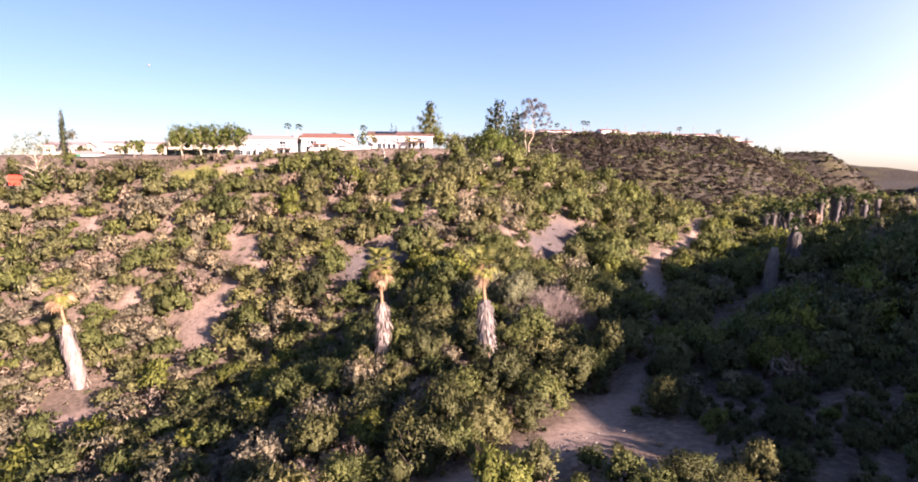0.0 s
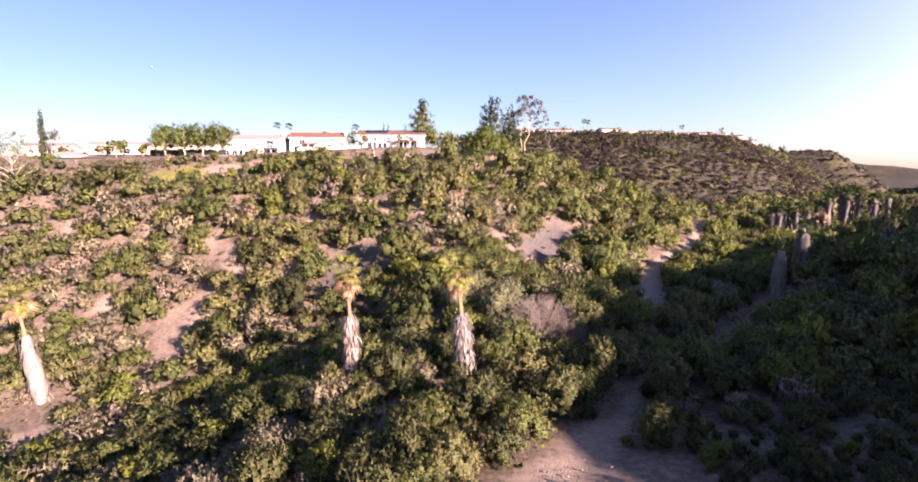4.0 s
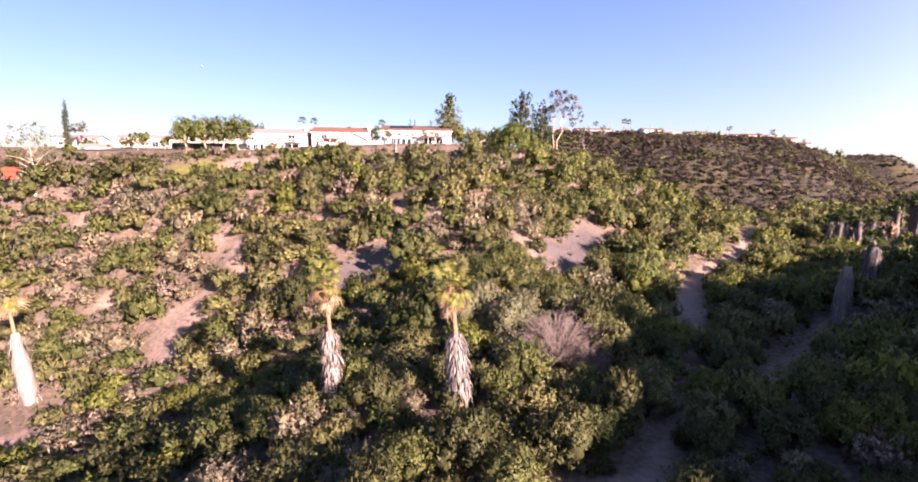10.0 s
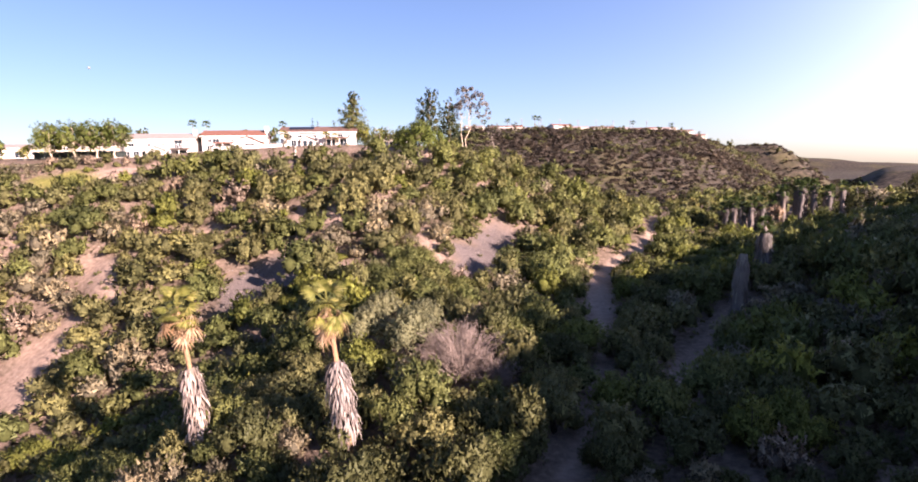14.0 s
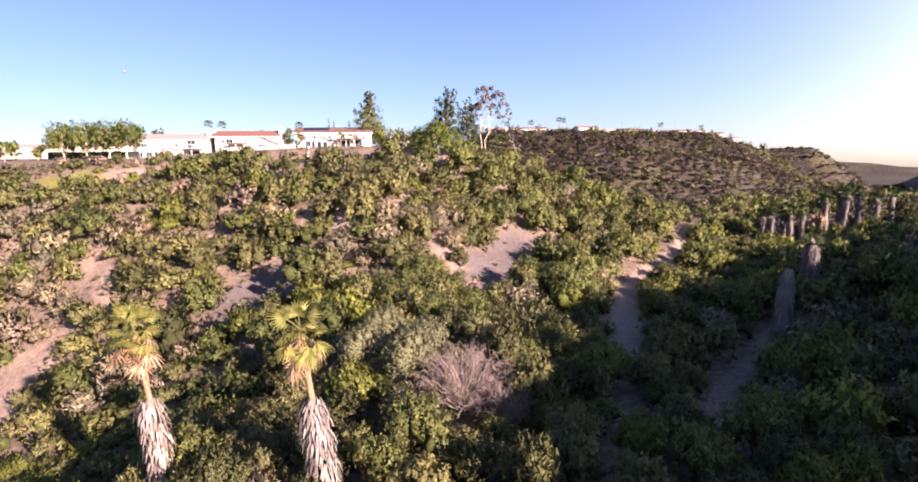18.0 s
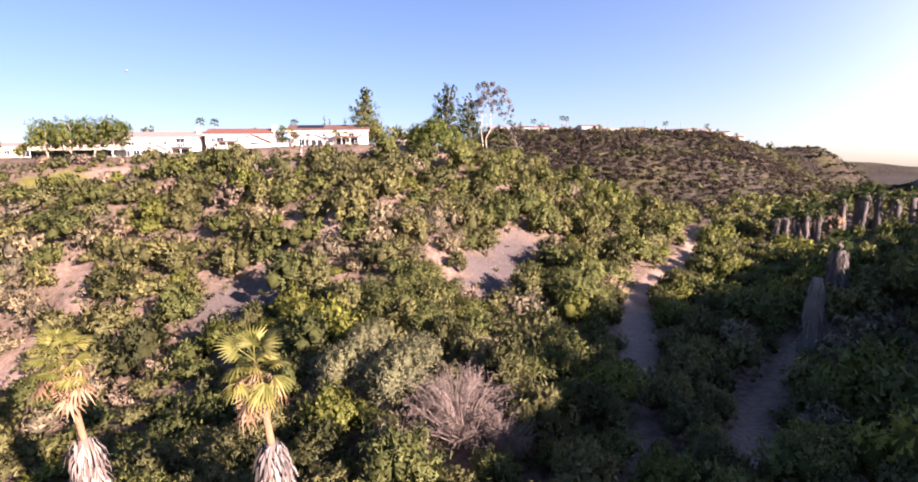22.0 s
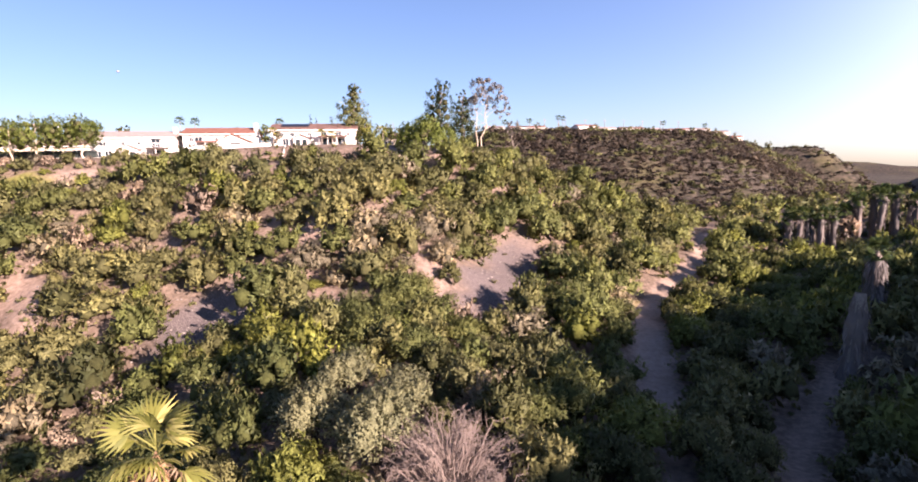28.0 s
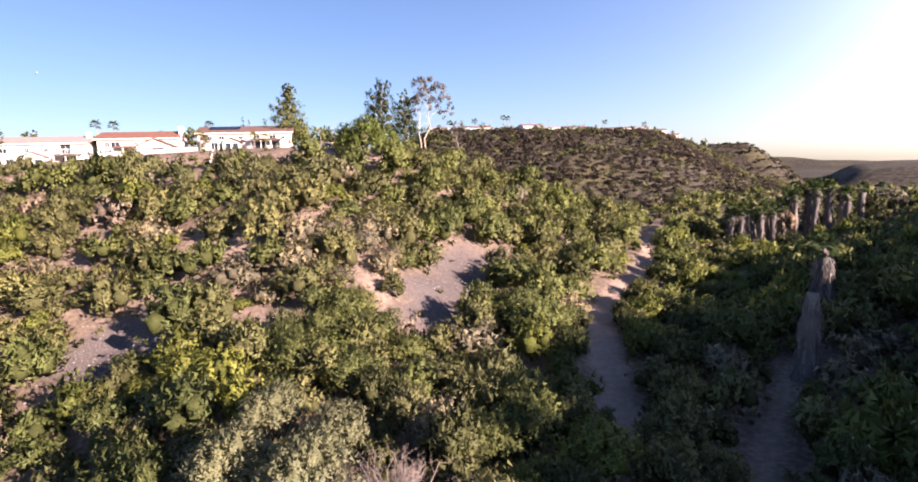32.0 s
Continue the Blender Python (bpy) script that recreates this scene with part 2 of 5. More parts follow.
def far_mesa(x, y):
    """The mesa across the side canyon, a terraced spur, the hill on the other side of the valley and a far ridge."""
    low = valley(x, y)
    d = (-(x - 60) * 0.21 + (y - 190) * 0.978) + 7 * lumps(x, y, 45, 3) + 2 * lumps(x, y, 17, 4)
    p, far = across(x, y, 34.7)
    flank = 1 - smoothstep(-35, 75, p + 4 * lumps(x, y, 30, 9) + 1.5 * lumps(x, y, 11, 15))
    z = low + (46.5 - low) * smoothstep(-5, 150, d) ** 0.85 * flank * smoothstep(5, 55, x)
    spur = 35 * (1 - smoothstep(38, 94, p + 3 * lumps(x, y, 25, 10))) * smoothstep(470, 520, far) * (1 - smoothstep(640, 720, far)) * smoothstep(-30, 10, p)
    step = spur / 7.0
    spur = 7.0 * (np.floor(step) + smoothstep(0.35, 0.95, step - np.floor(step))) * 0.75 + 0.25 * spur
    p5, _ = across(x, y, 45.3)
    hill = (13.5 + 0.8 * lumps(x, y, 30, 16)) * smoothstep(-6, 26, p5 + 2 * lumps(x, y, 20, 8)) * smoothstep(390, 460, far) * (1 - smoothstep(700, 800, far))
    ridge = (np.clip(30 - (x - 1074) * 0.17, 5, 42) + 1.5 * lumps(x, y, 60, 6)) * smoothstep(1380, 1580, far + 20 * lumps(x, y, 90, 7)) * smoothstep(480, 700, x) * (1 - smoothstep(2000, 2400, far))
    return np.maximum.reduce([z, low + spur, low + hill, low + ridge])


def height(x, y, rough=True):
    x, y = np.asarray(x, float), np.asarray(y, float)
    ix, wx = cubic(GX, np.clip(x, GX[0], GX[-1]))
    iy, wy = cubic(GY, np.clip(y, GY[0], GY[-1]))
    z = np.einsum("...i,...j,...ij->...", wy, wx, GZ[iy[..., :, None], ix[..., None, :]])
    back = smoothstep(185, 260, y) * smoothstep(-10, 40, x)
    z = z * (1 - back) + valley(x, y) * back
    z = np.where((y > 200) | (x > 175), np.maximum(z, far_mesa(x, y) * smoothstep(185, 205, y)), z)
    z = z + 2.8 * np.exp(-((x - 4) / 12) ** 2 - ((y - 64) / 11) ** 2)
    z = z + 2.5 * np.exp(-((x + 6) / 13) ** 2 - ((y - 46) / 8) ** 2)
    steep = smoothstep(50, 80, y) * (1 - smoothstep(140, 148, y)) + 0.35 * (1 - smoothstep(45, 60, y))
    if rough:
        z = z + steep * (1.3 * lumps(x, y, 13, 1) + 0.6 * lumps(x, y, 5, 2)) * (1 - smoothstep(180, 200, y))
    return z


TRAIL = [(-34, 2), (-20, 12), (-7, 20.5), (0.5, 24.3), (6.7, 27.8), (12.2, 34.5), (16.5, 40), (20, 46), (25, 55.5), (30.5, 68), (33.5, 75), (36.2, 83), (40.9, 94.3), (46.8, 102), (55.4, 110.4), (63.6, 120.7), (75.6, 140.6), (92, 160), (105, 172)]
SIDE_TRAIL = [(31, 51.5), (37, 60), (42, 65), (47, 69.5), (52.5, 74)]
# bare ground on the slopes: centre, half lengths, turn in degrees, kind (1 grey scree, 2 tan earth, 3 dry grass)
BARE = [
    (22, 99.5, 5.2, 16.0, -22, 1), (-15.5, 91.2, 8.2, 5.6, 15, 1), (-84, 118.5, 2.5, 5, -10, 2), (-42.5, 101, 2.5, 9.5, 37, 2),
    (-45.3, 85.5, 4.6, 8.5, 5, 2), (-1, 88, 2.2, 8.5, 25, 2), (-10.5, 103.5, 1.9, 7.5, 8, 2), (-5, 103, 2.0, 6, 10, 2), (5, 79, 1.9, 3.8, 30, 2), (11, 96, 2.2, 6.5, 10, 2), (11.3, 117.5, 1.8, 3, 0, 2),
    (-63.5, 116.5, 1.9, 5.5, 10, 2), (-66, 135, 7, 4, 0, 3), (-55, 138, 5, 3.5, 0, 2), (-44, 139, 8, 2.6, 0, 2), (-1, 123, 3.4, 3, 0, 2), (6, 140, 6.5, 4.5, 0, 2), (15, 140, 4, 4, 0, 2),
    (-9, 138, 6, 3, 0, 2), (-26.7, 108, 2.0, 2.6, 0, 2), (-71, 94.4, 1.7, 4.5, 0, 2), (-62.2, 95.6, 2.8, 2.4, 0, 2), (-58, 66, 5, 4, 0, 2), (23.4, 78.7, 1.8, 3.2, -15, 1), (37.4, 122.7, 2.2, 1.8, 0, 1),
    (-20, 128, 1.6, 6, -5, 2), (-30, 120, 1.5, 4, 0, 2), (6.0, 26.2, 4.6, 2.8, 30, 2), (-70, 62, 4, 3, 0, 2)]


def to_line(x, y, pts):
    """Distance from the places to a line of points."""
    best = np.full(np.shape(x), 1e9)
    for (ax, ay), (bx, by) in zip(pts, pts[1:]):
        dx, dy = bx - ax, by - ay
        t = np.clip(((x - ax) * dx + (y - ay) * dy) / (dx * dx + dy * dy), 0, 1)
        best = np.minimum(best, np.hypot(x - ax - t * dx, y - ay - t * dy))
    return best


def bare(x, y, kinds=(1, 2, 3)):
    """How bare the ground is at the places, 0 to 1, with ragged edges."""
    best = np.zeros(np.shape(x))
    rag = 0.28 * lumps(x, y, 3.5, 11) + 0.2 * lumps(x, y, 1.3, 12)
    for cx, cy, rx, ry, turn, kind in BARE:
        if kind in kinds:
            c, s = math.cos(radians(turn)), math.sin(radians(turn))
            u, v = ((x - cx) * c + (y - cy) * s) / rx, (-(x - cx) * s + (y - cy) * c) / ry
            best = np.maximum(best, 1 - smoothstep(0.75, 1.1, np.hypot(u, v) + rag))
    return best


def trail(x, y):
    wob = 0.5 * lumps(x, y, 4, 13) + 0.25 * lumps(x, y, 1.5, 14) + 1.15 * smoothstep(34, 39, y) * (1 - smoothstep(62, 72, y))
    a = 1 - smoothstep(1.3, 2.1, to_line(x, y, TRAIL) + wob + 0.2 * smoothstep(98, 110, y))
    b = 0.5 - 0.5 * smoothstep(0.4, 1.3, to_line(x, y, SIDE_TRAIL) + 0.5 * lumps(x, y, 4, 13))
    return np.maximum(a, b)
# ---- end of land ----


# ---- ground ----
def ground_sheet():
    xs = np.concatenate([np.linspace(-3200, -300, 22), np.linspace(-280, -140, 22), np.arange(-136, 126, 1.5), np.linspace(128, 420, 70), np.linspace(440, 1000, 40), np.linspace(1060, 3200, 24)])
    ys = np.concatenate([np.linspace(-900, -80, 18), np.linspace(-70, -12, 20), np.arange(-10, 165, 1.5), np.linspace(167, 480, 80), np.linspace(490, 900, 30), np.linspace(930, 3600, 36)])
    X, Y = np.meshgrid(xs, ys)
    Z = height(X, Y)
    tr, ba = trail(X, Y), bare(X, Y)
    Z = Z - 0.22 * tr + 0.12 * ba * lumps(X, Y, 2.2, 21)
    n, m = len(xs), len(ys)
    idx = np.arange(n * m).reshape(m, n)
    f = np.stack([idx[:-1, :-1], idx[:-1, 1:], idx[1:, 1:], idx[1:, :-1]], -1).reshape(-1, 4)
    me = mesh_of("ground", np.stack([X, Y, Z], -1).reshape(-1, 3), f, [GROUND], smooth=True)
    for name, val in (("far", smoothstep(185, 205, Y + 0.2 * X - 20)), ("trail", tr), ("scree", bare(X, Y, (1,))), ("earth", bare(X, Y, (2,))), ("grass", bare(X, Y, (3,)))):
        at = me.attributes.new(name, "FLOAT", "POINT")
        at.data.foreach_set("value", val.astype(np.float32).ravel())
    return tagged(new("ground", me), "dry canyon ground of tan earth, grey scree and leaf litter", "ground", kind="structure")


def ground_material():
    m, nt, b = material("canyon_earth", 0.95, 0.0, 0.1)
    big, fine, grit = noise_node(nt, 0.12), noise_node(nt, 1.7, 6), noise_node(nt, 7.0, 4)

    def mask(name):
        a = nt.nodes.new("ShaderNodeAttribute")
        a.attribute_name = name
        return a.outputs["Fac"]
    litter = ramp(nt, fine.outputs["Fac"], [(0.3, (0.09, 0.068, 0.05)), (0.5, (0.16, 0.12, 0.09)), (0.72, (0.27, 0.2, 0.155))])
    tan = ramp(nt, fine.outputs["Fac"], [(0.25, (0.185, 0.13, 0.1)), (0.5, (0.28, 0.203, 0.16)), (0.75, (0.38, 0.288, 0.232))])
    grey = ramp(nt, grit.outputs["Fac"], [(0.3, (0.06, 0.05, 0.048)), (0.5, (0.122, 0.1, 0.095)), (0.72, (0.22, 0.182, 0.17))])
    grey = mix(nt, ramp(nt, big.outputs["Fac"], [(0.54, (0, 0, 0)), (0.7, (0.35, 0.35, 0.35))]), grey, tan)
    dry = ramp(nt, fine.outputs["Fac"], [(0.3, (0.12, 0.13, 0.03)), (0.6, (0.22, 0.2, 0.06)), (0.8, (0.32, 0.26, 0.11))])
    dust = ramp(nt, fine.outputs["Fac"], [(0.25, (0.25, 0.18, 0.14)), (0.5, (0.33, 0.245, 0.195)), (0.75, (0.4, 0.305, 0.245))])
    c = mix(nt, ramp(nt, big.outputs["Fac"], [(0.45, (0, 0, 0)), (0.65, (0.4, 0.4, 0.4))]), litter, tan)
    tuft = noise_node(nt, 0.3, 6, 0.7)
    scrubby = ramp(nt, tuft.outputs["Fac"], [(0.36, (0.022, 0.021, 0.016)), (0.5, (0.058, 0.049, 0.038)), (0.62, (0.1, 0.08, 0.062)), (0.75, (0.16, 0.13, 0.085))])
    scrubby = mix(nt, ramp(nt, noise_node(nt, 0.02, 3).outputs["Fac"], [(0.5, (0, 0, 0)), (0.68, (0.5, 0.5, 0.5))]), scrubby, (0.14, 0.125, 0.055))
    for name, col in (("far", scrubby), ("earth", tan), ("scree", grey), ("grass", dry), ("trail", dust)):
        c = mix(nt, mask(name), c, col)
    link(nt, c, b.inputs["Base Color"])
    bump(nt, b, grit.outputs["Fac"], 0.8, 0.12)
    return m


GROUND = ground_material()
ground_sheet()


# ---- scrub ----
def unit(v):
    return v / np.maximum(np.linalg.norm(v, axis=-1, keepdims=True), 1e-9)


def cards(rng, pos, out, soft, size, corners=4, spray=0.4):
    """Small leafy sprays: a kite (4 corners) or triangle at each place that points outwards and up, shaded along its soft normal."""
    n = len(pos)
    up = unit(out * spray + (0, 0, 0.4) + 0.75 * rng.normal(size=(n, 3)))
    side = unit(np.cross(up, out + (0, 0, 0.3) + 0.5 * rng.normal(size=(n, 3))))
    L = (size * rng.uniform(0.6, 1.4, n))[:, None]
    W = L * rng.uniform(0.34, 0.62, n)[:, None]
    if corners == 4:
        v = np.stack([pos - up * L * 0.6, pos + side * W * 0.6, pos + up * L * 0.75, pos - side * W * 0.6], 1)
    else:
        v = np.stack([pos - up * L * 0.55 - side * W * 0.6, pos - up * L * 0.5 + side * W * 0.65, pos + up * L * 0.8], 1)
    nrm = unit(soft + 0.28 * rng.normal(size=(n, 3)))
    return v.reshape(-1, 3), np.arange(n * corners).reshape(n, corners), np.repeat(nrm, corners, 0)


def crown_blobs(rng, count, r, tall):
    """Lobes of a bush of radius r and that height, standing on z = 0: a few large ones that run into one another."""
    a = np.arange(count) * 2.4 + rng.normal(size=count) * 0.5
    d = r * np.sqrt((np.arange(count) + 0.3) / count) * rng.uniform(0.5, 0.72, count)
    rad = r * rng.uniform(0.34, 0.5, count)
    dome = tall * np.sqrt(np.clip(1 - (d / (1.05 * r)) ** 2, 0.1, 1)) * rng.uniform(0.75, 1.1, count)
    z = np.maximum(dome - rad * 0.95, rad * 0.45)
    return np.stack([np.cos(a) * d, np.sin(a) * d, z], -1), rad, 1.1


def leaf_cloud(rng, blobs, n, size, corners, spray=0.4, tuft=12, reach=0.5):
    """Leaves in tufts along short twigs that stand out of the lobes and bend upwards."""
    c, rad, squash = blobs
    m = max(1, n // tuft)
    k = rng.choice(len(rad), m, p=rad**2 / (rad**2).sum())
    d = unit(rng.normal(size=(m, 3)) + (0, 0, 0.4))
    root = c[k] + d * (rad[k] * rng.uniform(0.62, 0.98, m))[:, None] * (1, 1, squash)
    way = unit(0.6 * d + (0, 0, 0.55) + 0.35 * rng.normal(size=(m, 3))) * (rad[k] * reach * rng.uniform(0.35, 1.2, m))[:, None]
    t = np.repeat(np.arange(m), tuft)
    s = rng.random(len(t))
    off = rng.normal(size=(len(t), 3))
    pos = root[t] + way[t] * s[:, None] + off * (0.15 * rad[k][t] * (1.1 - 0.7 * s))[:, None]
    pos[:, 2] = np.abs(pos[:, 2]) + 0.02
    mid = c.mean(0) * (1, 1, 0.6)
    soft = unit(0.7 * d[t] + 0.6 * unit(pos - mid) + 0.22 * off + (0, 0, 0.15))
    return cards(rng, pos, d[t], soft, size, corners, spray)


ICO = None


def ico_ball():
    global ICO
    if ICO is None:
        bm = bmesh.new()
        bmesh.ops.create_icosphere(bm, subdivisions=1, radius=1)
        bm.verts.index_update()
        ICO = (np.array([v.co[:] for v in bm.verts]), np.array([[v.index for v in f.verts] for f in bm.faces]))
        bm.free()
    return ICO


def core_mesh(blobs, shrink):
    """Lobes that fill the inside of a crown, drawn in the darkened shade colour."""
    c, rad, squash = blobs
    iv, jf = ico_ball()
    v = np.concatenate([ci + iv * (1, 1, max(0.75, squash)) * r * shrink for ci, r in zip(c, rad)])
    v[:, 2] = np.maximum(v[:, 2], 0.0)
    f = np.concatenate([jf + i * len(iv) for i in range(len(rad))])
    return v, f


def stems(rng, r, tall, count):
    """Crooked stems fanning from the root, as thin three-sided tubes."""
    w = 0.03 * r
    vs, fs = [np.array((w, 0, 0)), np.array((-w * 0.5, w * 0.87, 0)), np.array((-w * 0.5, -w * 0.87, 0))], []
    for _ in range(count):
        a, lean = rng.uniform(0, 6.28), rng.uniform(0.1, 0.75)
        tip = np.array([math.cos(a) * r * lean, math.sin(a) * r * lean, tall * rng.uniform(0.55, 0.95)])
        last = 0
        for i in range(1, 4):
            q = tip * (i / 3) + rng.normal(size=3) * 0.06 * r
            w = 0.03 * r * (1 - 0.25 * i)
            b = len(vs)
            vs += [q + (w, 0, 0), q + (-w * 0.5, w * 0.87, 0), q + (-w * 0.5, -w * 0.87, 0)]
            for k in range(3):
                k2 = (k + 1) % 3
                fs.append((last + k, last + k2, b + k2, b + k))
            last = b
    return np.array(vs), np.array(fs)


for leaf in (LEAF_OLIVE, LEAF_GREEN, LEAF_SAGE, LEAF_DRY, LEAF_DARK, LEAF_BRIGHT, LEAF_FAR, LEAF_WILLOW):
    darkened_inside(leaf, TONES[leaf.name])


class Kind:
    """One kind of shrub: several shapes, each in several finenesses, all about 1 m in radius."""

    def __init__(self, name, leaf, seed, tall, lobes, label, thin=1.0, spray=0.4):
        self.name, self.leaf, self.label, self.shapes = name, leaf, label, []
        for s in range(5):
            rng = np.random.default_rng(seed * 10 + s)
            count = lobes // 3 + s // 2
            blobs = crown_blobs(rng, count, 1.0, tall)
            shape = {}
            for fine, n, size, tuft in (("hero", 4600, 0.062, 12), ("fine", 2100, 0.084, 10), ("mid", 900, 0.12, 7), ("low", 800, 0.13, 5), ("sparse", 430, 0.172, 3), ("dot", 46, 0.42, 2), ("speck", 24, 0.62, 2)):
                shape[fine] = leaf_cloud(rng, blobs, int(n * thin), size, 3, spray, tuft) if fine != "hero" or s < 2 else None
            order = np.argsort(-blobs[1])
            shrink = 0.6 if thin > 0.7 else 0.42
            for name2, many in (("full", 9), ("core", 7), ("dome", 5), ("ball", 1)):
                k = order[:many]
                v, f = core_mesh((blobs[0][k], blobs[1][k], 1.1), shrink)
                shape[name2] = (v * rng.uniform(0.92, 1.06, (len(v), 1)), f)
            for fine in ("hero", "fine"):
                if shape[fine]:
                    v, f, nrm = shape[fine]
                    shape[fine] = mesh_of(name + "_leaves", v, f, [leaf], normals=nrm)
            shape["wood"] = mesh_of(name + "_stems", *stems(rng, 1.0, tall, 9), [TWIG])
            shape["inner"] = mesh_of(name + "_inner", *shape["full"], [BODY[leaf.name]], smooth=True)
            self.shapes.append(shape)


KINDS = [
    Kind("toyon_shrub", LEAF_GREEN, 1, 1.5, 24, "rounded dark green toyon shrub with glossy leaves"),
    Kind("scrub_oak", LEAF_OLIVE, 2, 1.3, 26, "dense olive green scrub oak with small leaves"),
    Kind("sage_bush", LEAF_SAGE, 3, 1.1, 22, "grey-green sage bush with thin dusty foliage", 0.8),
    Kind("dry_bush", LEAF_DRY, 4, 1.0, 20, "dry brown bush, half bare, among green scrub", 0.6),
    Kind("laurel_sumac", LEAF_BRIGHT, 5, 1.4, 24, "bright yellow-green laurel sumac bush in full leaf"),
    Kind("lemonade_berry", LEAF_DARK, 6, 1.3, 25, "dense dark green lemonade berry bush"),
    Kind("willow_bush", LEAF_WILLOW, 7, 1.7, 26, "tall pale grey-green willow bush with silvery leaves"),
    Kind("chaparral_bush", LEAF_FAR, 8, 1.0, 14, "dusty brown-green chaparral bush")]


CORE_OF = {"mid": "core", "low": "core", "sparse": "dome", "dot": "ball"}


def joined(name, places, fine, label):
    """Many bushes that nobody could count, as one object: rows of kind, shape, x, y, z, radius, stretch, turn."""
    for which, kd in enumerate(KINDS):
        vs, fs, ns, ts, cv, cf, o, co = [], [], [], [], [], [], 0, 0
        rng = np.random.default_rng(500 + which)
        for k, s, x, y, z, r, tall, a in places:
            if k != which:
                continue
            sh = kd.shapes[s]
            ca, sa = math.cos(a), math.sin(a)
            turn = np.array([[ca, -sa, 0], [sa, ca, 0], [0, 0, 1]])
            m = turn * (1, 1, tall) * r
            v, f, nrm = sh[fine]
            vs.append(v @ m.T + (x, y, z))
            fs.append(f + o)
            ns.append(nrm @ turn.T)
            ts.append(np.full(len(v), 0.02 + 0.98 * rng.random(), np.float32))
            o += len(v)
            if fine in CORE_OF:
                v, f = sh[CORE_OF[fine]]
                cv.append(v @ m.T + (x, y, z))
                cf.append(f + co)
                co += len(v)
        if vs:
            top = new(name, mesh_of(name, np.concatenate(vs), np.concatenate(fs), [kd.leaf], normals=np.concatenate(ns)))
            top.data.attributes.new("bush", "FLOAT", "POINT").data.foreach_set("value", np.concatenate(ts))
            tagged(top, label + ", mostly " + kd.name.replace("_", " "), "shrubs", kind="stuff")
            if cv:
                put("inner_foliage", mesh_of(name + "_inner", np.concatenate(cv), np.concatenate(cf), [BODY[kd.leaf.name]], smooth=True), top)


def scatter(seed, x0, x1, y0, y1, step):
    rng = np.random.default_rng(seed)
    X, Y = np.meshgrid(np.arange(x0, x1, step), np.arange(y0, y1, step))
    X = (X + rng.uniform(-0.5, 0.5, X.shape) * step).ravel()
    Y = (Y + rng.uniform(-0.5, 0.5, Y.shape) * step).ravel()
    return rng, X, Y


def thinned(X, Y, R, ok, room):
    """Of the places that are ok, those that keep their distance from every larger bush."""
    keep = np.zeros(len(X), bool)
    order = [i for i in np.argsort(-R) if ok[i]]
    tx, ty, tr, n = np.zeros(len(order)), np.zeros(len(order)), np.zeros(len(order)), 0
    for i in order:
        if n and (np.hypot(tx[:n] - X[i], ty[:n] - Y[i]) < room * (tr[:n] + R[i])).any():
            continue
        tx[n], ty[n], tr[n], keep[i] = X[i], Y[i], R[i], True
        n += 1
    return keep


def kind_of(rng, x, y):
    """Which kinds grow where: dark and green in the bottom, olive and sage up the slope, dry on the left foot."""
    n = len(x)
    u = rng.random(n)
    wet = 1 - smoothstep(50, 78, y)
    grey = smoothstep(0.05, 0.5, lumps(x, y, 24, 31))
    foot = np.maximum(smoothstep(30, 45, -x) * (1 - smoothstep(74, 92, y)), 0.9 * smoothstep(2, 12, -x) * (1 - smoothstep(36, 48, y)))
    west = smoothstep(22, 50, -x) * smoothstep(80, 90, y)
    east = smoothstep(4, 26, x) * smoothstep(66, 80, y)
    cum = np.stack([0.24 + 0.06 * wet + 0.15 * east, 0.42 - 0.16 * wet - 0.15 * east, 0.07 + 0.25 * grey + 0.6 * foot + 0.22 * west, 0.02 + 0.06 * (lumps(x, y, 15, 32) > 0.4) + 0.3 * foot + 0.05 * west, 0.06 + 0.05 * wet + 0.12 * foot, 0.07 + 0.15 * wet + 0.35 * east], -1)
    cum = np.cumsum(cum / cum.sum(-1, keepdims=True), -1)
    return (u[:, None] > cum).sum(-1).clip(0, 5)


